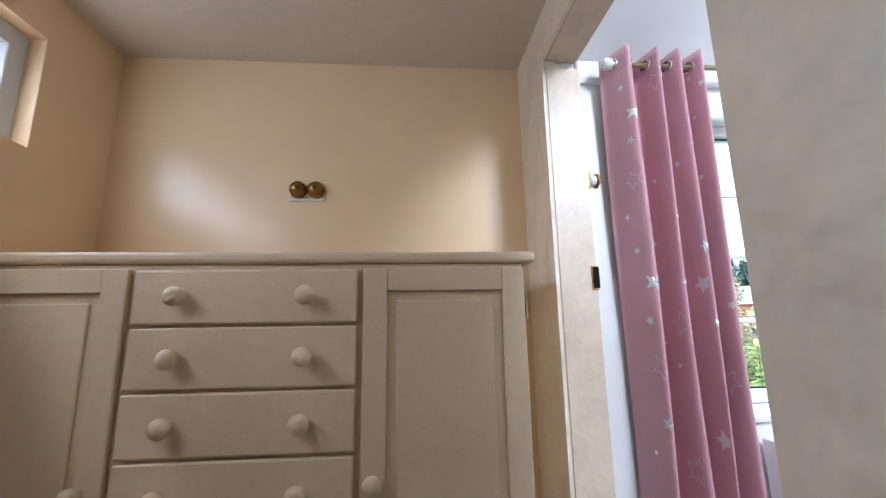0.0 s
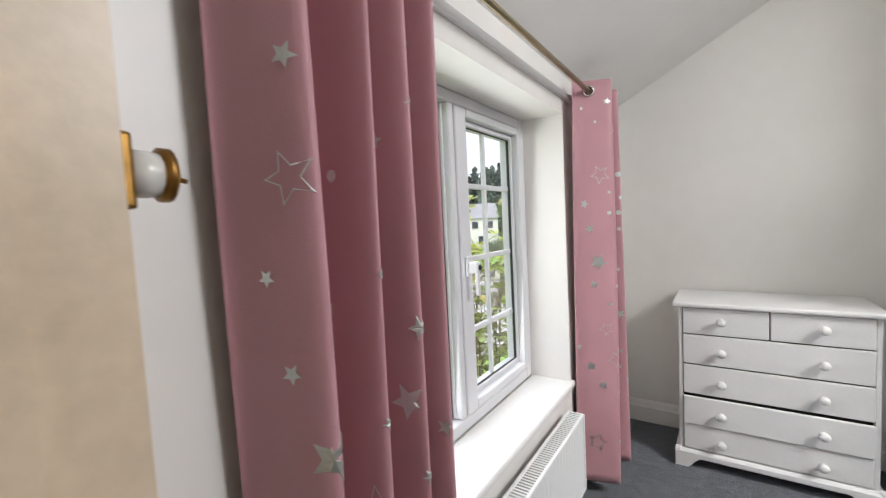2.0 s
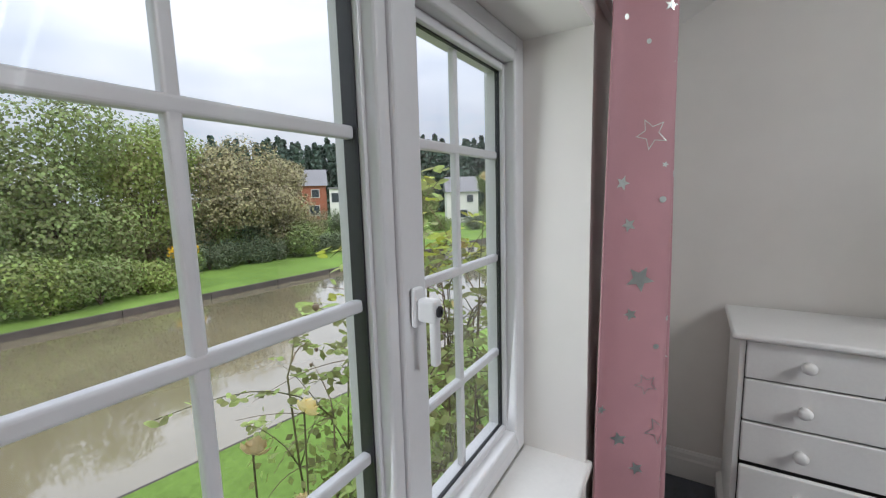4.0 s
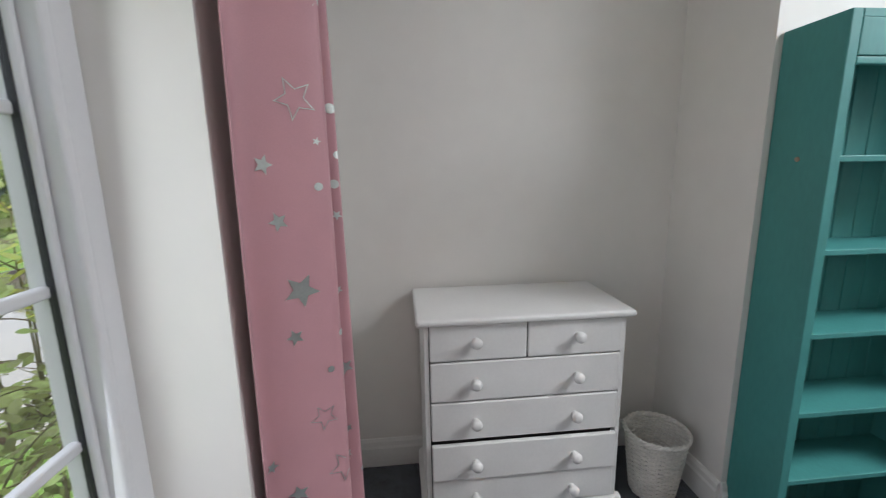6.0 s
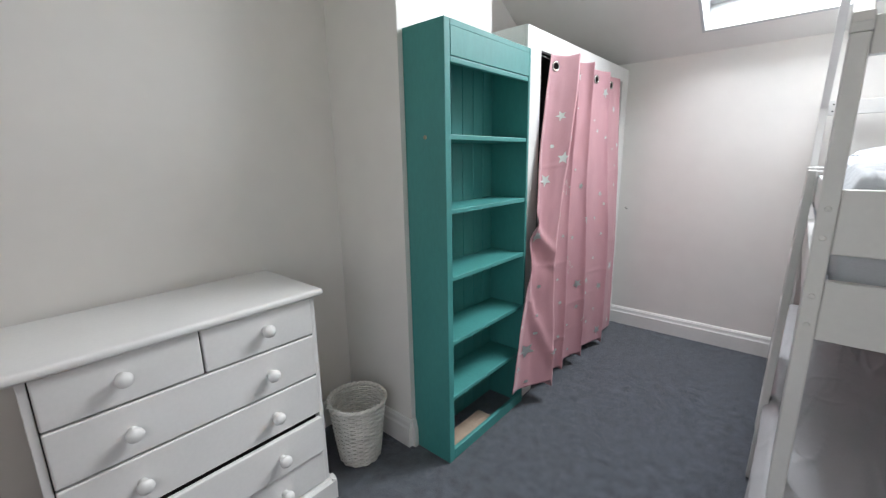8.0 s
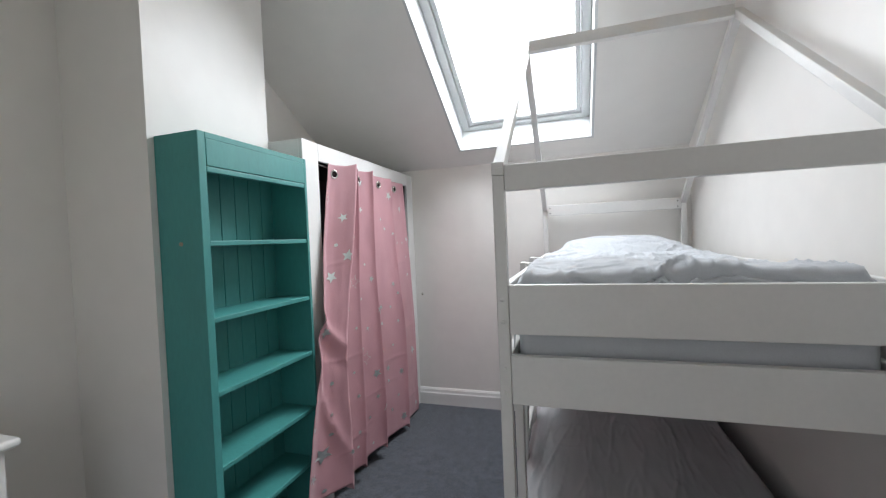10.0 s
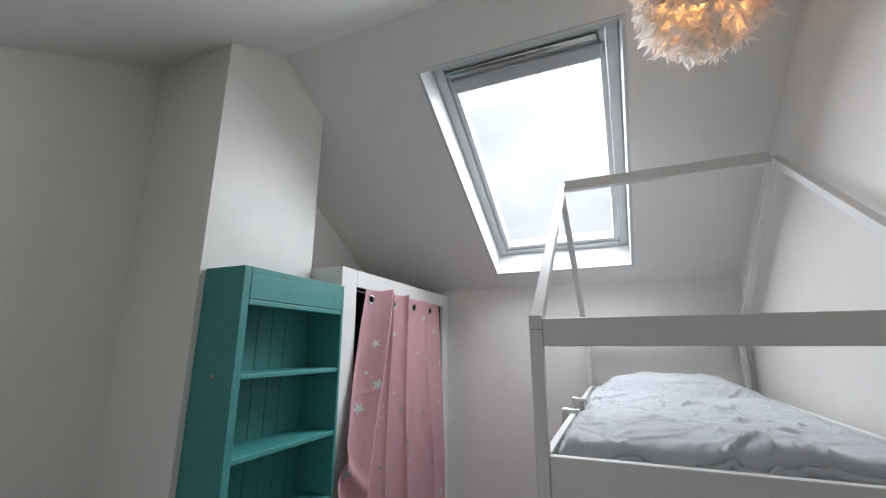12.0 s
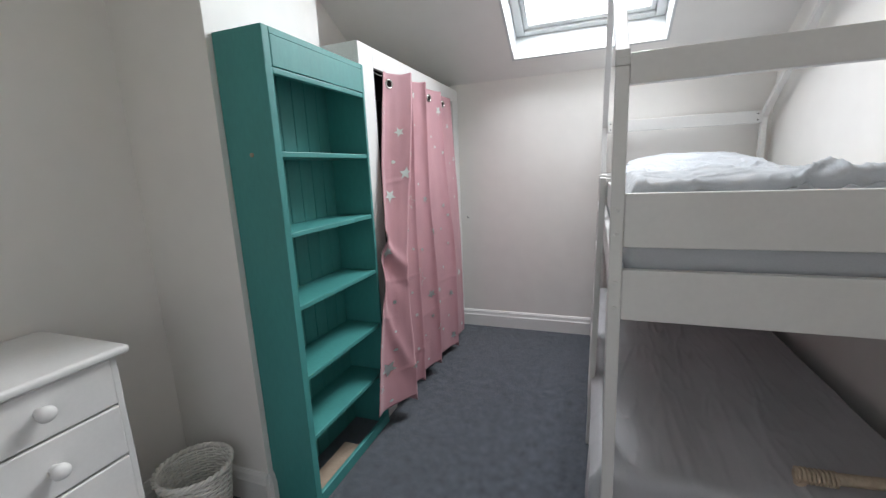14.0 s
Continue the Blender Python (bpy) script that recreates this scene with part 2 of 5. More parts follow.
M_roseleaf = mat("rose_leaf", (0.36, 0.44, 0.13), 0.45, var=0.2, scale=12, fine=60, rand=0.45, bump=0.1, trans=0.35)
M_roseleaf_y = mat("yellow_green_rose_leaf", (0.50, 0.54, 0.08), 0.45, var=0.2, scale=12, fine=60, rand=0.35, bump=0.1, trans=0.45)
M_undergrowth = mat("mixed_rose_undergrowth", (0.45, 0.51, 0.18), 0.6, var=0.3, scale=4, fine=30, island=0.5, bump=0, trans=0.45)
M_dry = mat("dry_brown_twig", (0.26, 0.19, 0.12), 0.8, var=0.3, scale=8, fine=40, bump=0.1)
M_petal = mat("pale_yellow_petal", (0.85, 0.72, 0.38), 0.6, var=0.1, scale=20, fine=80, rand=0.2, bump=0, trans=0.3)
M_yellow = mat("golden_flowers", (0.75, 0.48, 0.02), 0.7, var=0.15, island=0.2, bump=0, trans=0.2)
M_brick = mat("red_brick_wall", (0.34, 0.12, 0.075), 0.85, var=0.2, scale=1.5, fine=14, bump=0.3)
M_slate = mat("grey_slate_roof", (0.20, 0.20, 0.21), 0.7, var=0.15, scale=1, fine=8, bump=0.3)
M_render_w = mat("white_rendered_wall", (0.74, 0.73, 0.70), 0.8, var=0.05, bump=0.1)
M_fence = mat("orange_stained_timber", (0.50, 0.24, 0.08), 0.75, var=0.15, scale=3, fine=30, bump=0.2)
M_pane = mat("dark_far_window", (0.05, 0.06, 0.07), 0.1, var=0.1, bump=0)
M_soil = mat("bare_soil_bed", (0.12, 0.085, 0.055), 0.95, var=0.3, scale=3, fine=30, bump=0.6)

# ---------------------------------------------------------------- mesh helpers
ORIGIN = {}


def thing(name, at, label, category, group="", kind=""):
    ob = new(name)
    ob.empty_display_size = 0.1
    ob.location = at
    ORIGIN[ob] = Vector(at)
    return tagged(ob, label, category, group, kind)


def part(name, bm, material, parent=None, label="", smooth=False):
    """One mesh object from a bmesh in world coordinates, under a thing or a part."""
    org = ORIGIN[parent] if parent else Vector((0, 0, 0))
    if org.length:
        bmesh.ops.translate(bm, verts=bm.verts, vec=-org)
    me = bpy.data.meshes.new(name)
    bm.to_mesh(me)
    bm.free()
    me.materials.append(material)
    if smooth:
        me.polygons.foreach_set("use_smooth", [True] * len(me.polygons))
    ob = new(name, me)
    if parent:
        ob.parent = parent
    ORIGIN[ob] = org
    return tagged(ob, label)


def structure(name, bm, material, label, category, smooth=False):
    return tagged(part(name, bm, material, None, "", smooth), label, category, "", "structure")


def single(name, bm, material, at, label, category, group="", smooth=False):
    """A thing of one mesh, with its origin at its base."""
    bmesh.ops.translate(bm, verts=bm.verts, vec=-Vector(at))
    ob = part(name, bm, material, None, "", smooth)
    ob.location = at
    ORIGIN[ob] = Vector(at)
    return tagged(ob, label, category, group)


def box(x0, x1, y0, y1, z0, z1, bevel=0.003, bm=None, seg=2, m=None):
    tmp = bmesh.new()
    bmesh.ops.create_cube(tmp, size=1)
    bmesh.ops.scale(tmp, verts=tmp.verts, vec=(abs(x1 - x0), abs(y1 - y0), abs(z1 - z0)))
    bmesh.ops.translate(tmp, verts=tmp.verts, vec=((x0 + x1) / 2, (y0 + y1) / 2, (z0 + z1) / 2))
    if bevel:
        bmesh.ops.bevel(tmp, geom=tmp.edges[:], offset=min(bevel, 0.45 * min(abs(x1 - x0), abs(y1 - y0), abs(z1 - z0))), segments=seg, affect="EDGES", profile=0.5)
    if m:
        bmesh.ops.transform(tmp, matrix=m, verts=tmp.verts)
    return merge(tmp, bm)


def merge(tmp, bm):
    if bm is None:
        return tmp
    me = bpy.data.meshes.new("tmp")
    tmp.to_mesh(me)
    tmp.free()
    bm.from_mesh(me)
    bpy.data.meshes.remove(me)
    return bm


def prism(pts, axis, a0, a1, bm=None):
    """A polygon of (p, q) pushed along an axis: 'x' takes (y, z), 'y' takes (x, z), 'z' takes (x, y)."""
    bm = bm or bmesh.new()

    def at(p, q, a):
        return {"x": (a, p, q), "y": (p, a, q), "z": (p, q, a)}[axis]

    lo = [bm.verts.new(at(p, q, a0)) for p, q in pts]
    hi = [bm.verts.new(at(p, q, a1)) for p, q in pts]
    fs = [bm.faces.new(lo), bm.faces.new(hi[::-1])]
    n = len(pts)
    for i in range(n):
        fs.append(bm.faces.new((lo[i], hi[i], hi[(i + 1) % n], lo[(i + 1) % n])))
    bmesh.ops.recalc_face_normals(bm, faces=fs)
    return bm


def lathe(profile, axis_m, n=24, bm=None):
    """A profile of (radius, height) turned round the z axis of the matrix."""
    bm = bm or bmesh.new()
    rings = []
    for r, h in profile:
        if r < 1e-5:
            rings.append([bm.verts.new(axis_m @ Vector((0, 0, h)))])
        else:
            rings.append([bm.verts.new(axis_m @ Vector((r * math.cos(2 * math.pi * i / n), r * math.sin(2 * math.pi * i / n), h))) for i in range(n)])
    fs = []
    for a, b in zip(rings, rings[1:]):
        for i in range(n):
            j = (i + 1) % n
            if len(a) == 1 and len(b) > 1:
                fs.append(bm.faces.new((a[0], b[i], b[j])))
            elif len(b) == 1 and len(a) > 1:
                fs.append(bm.faces.new((a[i], b[0], a[j])))
            elif len(a) > 1:
                fs.append(bm.faces.new((a[i], b[i], b[j], a[j])))
    bmesh.ops.recalc_face_normals(bm, faces=fs)
    return bm


def tube(pts, r, n=8, bm=None, taper=None, closed=False):
    bm = bm or bmesh.new()
    pts = [Vector(p) for p in pts]
    rings = []
    k = len(pts)
    for i, p in enumerate(pts):
        a = pts[(i - 1) % k] if closed or i else p
        b = pts[(i + 1) % k] if closed or i < k - 1 else p
        d = (b - a).normalized()
        s = d.cross(Vector((0.13, 0.31, 0.94)))
        if s.length < 0.1:
            s = d.cross(Vector((1, 0, 0)))
        s.normalize()
        t = d.cross(s)
        rr = r if taper is None else r + (taper - r) * i / max(1, k - 1)
        rings.append([bm.verts.new(p + rr * (math.cos(2 * math.pi * j / n) * s + math.sin(2 * math.pi * j / n) * t)) for j in range(n)])
    pairs = list(zip(rings, rings[1:])) + ([(rings[-1], rings[0])] if closed else [])
    for a, b in pairs:
        for j in range(n):
            bm.faces.new((a[j], a[(j + 1) % n], b[(j + 1) % n], b[j]))
    if not closed:
        bm.faces.new(rings[0][::-1])
        bm.faces.new(rings[-1])
    return bm


def sheet(fn, nu, nv, bm=None):
    bm = bm or bmesh.new()
    g = [[bm.verts.new(fn(i / nu, j / nv)) for j in range(nv + 1)] for i in range(nu + 1)]
    for i in range(nu):
        for j in range(nv):
            bm.faces.new((g[i][j], g[i + 1][j], g[i + 1][j + 1], g[i][j + 1]))
    return bm


def smoothstep(a, b, x):
    t = max(0.0, min(1.0, (x - a) / (b - a)))
    return t * t * (3 - 2 * t)


RX = Matrix.Rotation(radians(90), 4, "X")
RY = Matrix.Rotation(radians(90), 4, "Y")

# ---------------------------------------------------------------- the room in numbers
E_X, W_X, L_X = 2.11, -0.63, -0.77          # east wall, west wall (bedroom face), west wall (landing face)
N_Y, S_Y, G_Y = 0.35, -3.38, 0.600          # window wall, far wall, window glass
RIDGE_Y, RIDGE_Z = -1.56, 3.03
N_Z, S_Z = 2.02, 1.984                      # where the slopes meet the walls


def roof_z(y):
    if y > RIDGE_Y:
        return RIDGE_Z + (N_Z - RIDGE_Z) * (y - RIDGE_Y) / (N_Y - RIDGE_Y)
    return RIDGE_Z + (S_Z - RIDGE_Z) * (y - RIDGE_Y) / (S_Y - RIDGE_Y)


# floors and stairs
structure("floor", box(W_X - 0.14, 2.26, -3.57, 0.65, -0.12, 0.0, 0), M_carpet, "charcoal blue fitted carpet across the bedroom floor", "floor")
structure("landing_floor", box(-2.6, L_X, -0.82, 0.6, -0.12, 0.0, 0), M_carpet, "dark carpeted landing floor at the stair head", "floor")
for k in range(4):
    structure("stair_step", box(-2.6, L_X, -1.06 - 0.24 * k, -0.82 - 0.24 * k, -0.30 - 0.18 * k, -0.18 - 0.18 * k, 0.01), M_carpet, "carpeted stair step below the landing", "stair")
structure("landing_lower_floor", box(-2.6, L_X, -3.2, -1.78, -1.0, -0.9, 0), M_carpet, "dark carpeted floor at the foot of the steps", "floor")

# window wall, with its opening
WX0, WX1, WZ0, WZ1 = -0.155, 1.139, 0.577, 1.838
bm = bmesh.new()
for x0, x1, z0, z1 in ((W_X - 0.14, WX0, -0.12, 2.3), (WX1, 2.26, -0.12, 2.3), (WX0, WX1, -0.12, WZ0 - 0.032), (WX0, WX1, WZ1, 2.3)):
    box(x0, x1, N_Y, 0.65, z0, z1, 0, bm)
structure("wall_north", bm, M_wall, "white painted bedroom wall with a deep window opening", "wall")
structure("wall_east", prism([(S_Y - 0.15, -0.12), (0.65, -0.12), (0.65, roof_z(0.65) + 0.2), (RIDGE_Y, RIDGE_Z + 0.2), (S_Y - 0.15, roof_z(S_Y - 0.15) + 0.2)], "x", E_X, E_X + 0.15),
          M_wall, "off-white painted gable wall behind the chest of drawers", "wall")
structure("wall_south", box(W_X - 0.14, 2.26, S_Y - 0.15, S_Y, -0.12, 2.25, 0), M_wall, "low white knee wall under the sloping ceiling", "wall")

# door wall: opening from y -0.655 to 0.172, 1.895 high
DY0, DY1, DZ = -0.69, 0.205, 1.93
bm = bmesh.new()
prism([(S_Y - 0.15, -0.12), (DY0, -0.12), (DY0, roof_z(DY0) + 0.2), (RIDGE_Y, RIDGE_Z + 0.2), (S_Y - 0.15, roof_z(S_Y - 0.15) + 0.2)], "x", L_X + 0.004, W_X, bm)
prism([(DY1, -0.12), (0.65, -0.12), (0.65, roof_z(0.65) + 0.2), (DY1, roof_z(DY1) + 0.2)], "x", L_X + 0.004, W_X, bm)
prism([(DY0, DZ), (DY1, DZ), (DY1, roof_z(DY1) + 0.2), (DY0, roof_z(DY0) + 0.2)], "x", L_X + 0.004, W_X, bm)
structure("wall_west", bm, M_wall, "white painted gable wall beside the bunk bed", "wall")
bm = bmesh.new()
box(L_X - 0.012, L_X, -3.2, -0.625, -1.0, 2.1, 0, bm)
box(L_X - 0.012, L_X, 0.142, 0.6, -0.12, 2.1, 0, bm)
box(L_X - 0.012, L_X, -0.625, 0.142, 1.863, 2.1, 0, bm)
structure("wall_landing_east", bm, M_plaster, "uneven beige plastered landing wall with the bedroom doorway", "wall")

# chimney breast
structure("chimney_breast", prism([(-1.25, 0), (-1.25, roof_z(-1.25) + 0.1), (RIDGE_Y, RIDGE_Z + 0.1), (-1.89, roof_z(-1.89) + 0.1), (-1.89, 0)], "x", 1.65, E_X),
          M_wall, "off-white painted chimney breast reaching the ceiling", "chimney breast")

# sloping ceilings: the window side whole, the far side round the roof window
SL = math.atan2(RIDGE_Z - S_Z, RIDGE_Y - S_Y)
SLOPE = Matrix.Translation((0, S_Y, S_Z)) @ Matrix.Rotation(SL, 4, "X")     # u = x, v up the slope, w outwards
V_RIDGE = (RIDGE_Y - S_Y) / math.cos(SL)
KX0, KX1 = 0.016, 0.968
KV0, KV1 = (-3.214 - S_Y) / math.cos(SL), (-1.802 - S_Y) / math.cos(SL)
bm = bmesh.new()
prism([(0.66, roof_z(0.66)), (RIDGE_Y, RIDGE_Z), (RIDGE_Y, RIDGE_Z + 0.2), (0.66, roof_z(0.66) + 0.2)], "x", W_X - 0.14, 2.26, bm)
for u0, u1, v0, v1 in ((W_X - 0.14, KX0 - 0.018, -0.2, V_RIDGE), (KX1 + 0.018, 2.26, -0.2, V_RIDGE), (KX0 - 0.018, KX1 + 0.018, -0.2, KV0 - 0.018), (KX0 - 0.018, KX1 + 0.018, KV1 + 0.018, V_RIDGE)):
    box(u0, u1, v0, v1, 0, 0.24, 0, bm, m=SLOPE)
structure("ceiling", bm, M_ceil, "white sloping attic ceiling meeting at the ridge", "ceiling")

# landing shell
bm = bmesh.new()
box(-2.6, L_X - 0.012, 0.45, 0.6, -0.12, 2.1, 0, bm)
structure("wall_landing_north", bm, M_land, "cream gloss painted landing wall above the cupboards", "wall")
# the opening south of y -0.02 is added, unseen, to light the cupboard fronts
LWY0, LWY1, LWZ0, LWZ1 = -2.00, 0.12, 1.48, 1.86
bm = bmesh.new()
for y0, y1, z0, z1 in ((-3.2, LWY0, -1, 2.1), (LWY1, 0.45, -1, 2.1), (LWY0, LWY1, -1, LWZ0), (LWY0, LWY1, LWZ1, 2.1)):
    box(-2.6, -2.446, y0, y1, z0, z1, 0, bm)
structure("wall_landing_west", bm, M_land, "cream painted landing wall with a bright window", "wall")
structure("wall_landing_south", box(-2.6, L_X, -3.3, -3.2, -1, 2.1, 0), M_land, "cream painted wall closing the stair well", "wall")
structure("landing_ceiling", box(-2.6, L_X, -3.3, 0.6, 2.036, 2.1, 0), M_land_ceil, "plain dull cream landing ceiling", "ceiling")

# landing window: real at its north end, the rest added as a light source
lw = thing("window_2", (-2.5, -0.94, LWZ0), "shallow white framed landing window under the ceiling, lengthened to add light", "window", "", "structure")
for y0, y1, z0, z1 in ((LWY0, LWY0 + 0.06, LWZ0, LWZ1), (LWY1 - 0.06, LWY1, LWZ0, LWZ1), (LWY0 + 0.06, LWY1 - 0.06, LWZ0, LWZ0 + 0.06), (LWY0 + 0.06, LWY1 - 0.06, LWZ1 - 0.06, LWZ1)):
    part("window_frame", box(-2.56, -2.50, y0, y1, z0, z1, 0.004), M_upvc, lw)
g = part("pane", box(-2.533, -2.527, LWY0 + 0.05, LWY1 - 0.05, LWZ0 + 0.05, LWZ1 - 0.05, 0), M_glass, lw)
g.visible_shadow = False

# skirtings, with a moulded top
SK = [(0, 0), (0.020, 0), (0.020, 0.095), (0.015, 0.105), (0.013, 0.125), (0.006, 0.138), (0, 0.140)]
bm = prism([(-0.0 + S_Y + p, q) for p, q in SK], "x", -0.60, 1.455)
prism([(E_X - p, q) for p, q in SK], "y", -1.25, N_Y, bm)
prism([(-1.25 + p, q) for p, q in SK], "x", 1.65, E_X - 0.02, bm)
prism([(N_Y - p, q) for p, q in SK], "x", W_X, E_X - 0.02, bm)
prism([(1.65 - p, q) for p, q in SK], "y", -1.272, -1.25, bm)
structure("baseboard", bm, M_white, "white painted moulded skirting board round the bedroom", "skirting board")
# boxed cornice strip above the window
bm = prism([(N_Y - 0.001, 1.905), (N_Y - 0.018, 1.905), (N_Y - 0.026, 1.925), (N_Y - 0.012, 1.94), (N_Y - 0.001, 1.94)], "x", -0.60, 2.05)
structure("trim", bm, M_whitemat, "thin white painted picture rail above the window", "trim")

# ---------------------------------------------------------------- doorway
frame_thing = thing("door_frame", (L_X, -0.24, 0), "worn cream painted door lining with old lock keeps", "door frame", "", "structure")


def lining(name, pts, axis, a0, a1, label=""):
    bm = prism(pts, axis, a0, a1)
    bmesh.ops.bevel(bm, geom=bm.edges[:], offset=0.003, segments=2, affect="EDGES")
    return part(name, bm, M_jamb, frame_thing, label)


A0, A1, XR = L_X + 0.001, W_X + 0.006, -0.728
lining("jamb", [(A0, 0.204), (A0, 0.141), (XR, 0.141), (XR, 0.154), (-0.70, 0.154), (-0.70, 0.180), (A1, 0.180), (A1, 0.204)], "z", 0, 1.863)
lining("architrave", [(W_X + 0.001, 0.196), (W_X + 0.012, 0.196), (W_X + 0.012, 0.225), (W_X + 0.001, 0.225)], "z", 0, 1.96)
lining("jamb", [(A0, -0.689), (A0, -0.624), (-0.70, -0.624), (-0.70, -0.655), (A1, -0.655), (A1, -0.689)], "z", 0, 1.863)
lining("lintel", [(A0, 1.929), (A0, 1.864), (-0.70, 1.864), (-0.70, 1.900), (A1, 1.900), (A1, 1.929)], "y", -0.689, 0.204)
# lock keep: brass plate, slot shade painted black; rim latch keep: small box with a round catch
keep = part("strike_plate", box(-0.643, -0.6215, 0.174, 0.186, 1.028, 1.110, 0.002), M_brass, frame_thing, "old brass strike plate with its slot shade painted black")
# a solid black block takes the place of the shaded recess
part("slot", box(-0.640, -0.6185, 0.172, 0.1875, 1.034, 1.106, 0.001), M_shadow, keep)
latch = part("latch_keep", box(-0.632, -0.614, 0.186, 0.238, 1.392, 1.462, 0.004), M_bronze, frame_thing, "small brown latch keep with a round catch")
part("catch_body", lathe([(0.0, 0.022), (0.021, 0.022), (0.023, 0.010), (0.023, -0.006), (0, -0.006)], pose(-0.608, 0.212, 1.427) @ RY, 18), M_pearl, latch, smooth=True)
part("catch_ring", lathe([(0.021, 0.0), (0.027, 0.002), (0.027, 0.010), (0.021, 0.013), (0.0, 0.013)], pose(-0.588, 0.212, 1.427) @ RY, 18), M_bronze, latch, "dark brass catch ring", True)
part("pin", tube([(-0.578, 0.212, 1.427), (-0.562, 0.208, 1.421)], 0.0025, 6), M_bronze, latch)

# the door itself, folded right back against the wall between doorway and bed
door = thing("door_1", (-0.61, -1.04, 0.01), "white painted panelled door folded back against the wall", "door", "", "structure")
dx0, dx1, dyA, dyB = -0.6255, -0.594, -1.36, -0.69
bm = bmesh.new()
for y0, y1, z0, z1 in ((dyA, dyA + 0.1, 0.012, 1.87), (dyB - 0.1, dyB, 0.012, 1.87), (dyA + 0.1, dyB - 0.1, 0.012, 0.2), (dyA + 0.1, dyB - 0.1, 0.85, 1.0), (dyA + 0.1, dyB - 0.1, 1.75, 1.87)):
    box(dx0, dx1, y0, y1, z0, z1, 0.002, bm)
part("stile_and_rail", bm, M_white, door)
for z0, z1 in ((0.2, 0.85), (1.0, 1.75)):
    part("panel", box(dx0 + 0.008, dx1 - 0.008, dyA + 0.1, dyB - 0.1, z0, z1, 0.001), M_white, door)
part("door_knob", lathe([(0, 0), (0.028, 0.001), (0.028, 0.004), (0.010, 0.008), (0.009, 0.02), (0.022, 0.028), (0.027, 0.040), (0.022, 0.052), (0, 0.056)], pose(dx1, -1.31, 0.95) @ RY, 20), M_brass, door, "oval brass door knob", smooth=True)

# ---------------------------------------------------------------- landing: fitted cupboard
cup = thing("fitted_cupboard", (-1.69, 0.17, 0), "cream painted fitted cupboard with four drawers between two doors", "cupboard")
bm = box(-2.44, -0.955, -0.085, 0.448, 0.08, 1.079, 0.003)
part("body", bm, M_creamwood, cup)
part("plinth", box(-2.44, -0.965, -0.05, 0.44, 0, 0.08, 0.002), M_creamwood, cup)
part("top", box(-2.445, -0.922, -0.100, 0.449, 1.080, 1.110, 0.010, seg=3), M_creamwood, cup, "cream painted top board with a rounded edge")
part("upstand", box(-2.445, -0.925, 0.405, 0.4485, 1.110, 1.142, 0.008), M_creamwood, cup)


def knob(r, m, material, parent, name="knob", label=""):
    return part(name, lathe([(0, 0), (r * 0.62, 0.0), (r * 0.5, r * 0.35), (r * 0.55, r * 0.7), (r * 0.95, r * 1.0), (r, r * 1.35), (r * 0.8, r * 1.75), (r * 0.4, r * 1.93), (0, r * 1.97)], m, 20), material, parent, label, True)


FRONT = Matrix.Rotation(radians(90), 4, "X")        # turns z to -y
for z0, z1 in ((0.928, 1.062), (0.774, 0.920), (0.622, 0.766), (0.468, 0.614), (0.30, 0.46), (0.11, 0.292)):
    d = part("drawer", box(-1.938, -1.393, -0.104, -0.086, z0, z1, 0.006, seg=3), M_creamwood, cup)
    for x in (-1.825, -1.517):
        knob(0.024, Matrix.Translation((x, -0.104, (z0 + z1) / 2)) @ FRONT, M_creamwood, d)


def panel_door(x0, x1, z0, z1, y, parent, kx):
    bm = bmesh.new()
    s = 0.060
    for a, b, c, e in ((x0, x0 + s, z0, z1), (x1 - s, x1, z0, z1), (x0 + s, x1 - s, z0, z0 + s), (x0 + s, x1 - s, z1 - s, z1)):
        box(a, b, y - 0.018, y, c, e, 0.003, bm)
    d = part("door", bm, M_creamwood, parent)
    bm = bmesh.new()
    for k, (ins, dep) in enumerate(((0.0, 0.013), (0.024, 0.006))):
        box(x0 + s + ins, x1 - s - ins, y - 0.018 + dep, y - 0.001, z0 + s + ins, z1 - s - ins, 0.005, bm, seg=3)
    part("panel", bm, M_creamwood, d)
    knob(0.022, Matrix.Translation((kx, y - 0.018, 0.556)) @ FRONT, M_creamwood, d)
    return d


dr = panel_door(-1.377, -0.958, 0.11, 1.066, -0.086, cup, -1.347)
part("hinge", box(-0.9575, -0.951, -0.104, -0.088, 0.93, 1.0, 0.001), M_chrome, dr, "small steel butt hinge")
panel_door(-2.43, -1.953, 0.11, 1.066, -0.086, cup, -2.0)

# brass double switch on the landing wall
sw = thing("light_switch", (-1.672, 0.45, 1.45), "pair of antique brass dolly switches on a clear plate", "light switch")
part("back_plate", box(-1.745, -1.60, 0.444, 0.4498, 1.418, 1.428, 0.002), M_whitemat, sw)
for x in (-1.708, -1.638):
    d = part("switch_dome", lathe([(0, 0.04), (0.012, 0.039), (0.026, 0.032), (0.033, 0.018), (0.034, 0.0)], Matrix.Translation((x, 0.4495, 1.463)) @ FRONT, 24), M_bronze, sw, smooth=True)
    part("toggle", lathe([(0, 0.056), (0.004, 0.054), (0.004, 0.038)], Matrix.Translation((x, 0.4495, 1.463)) @ FRONT, 10), M_bronze, d, smooth=True)

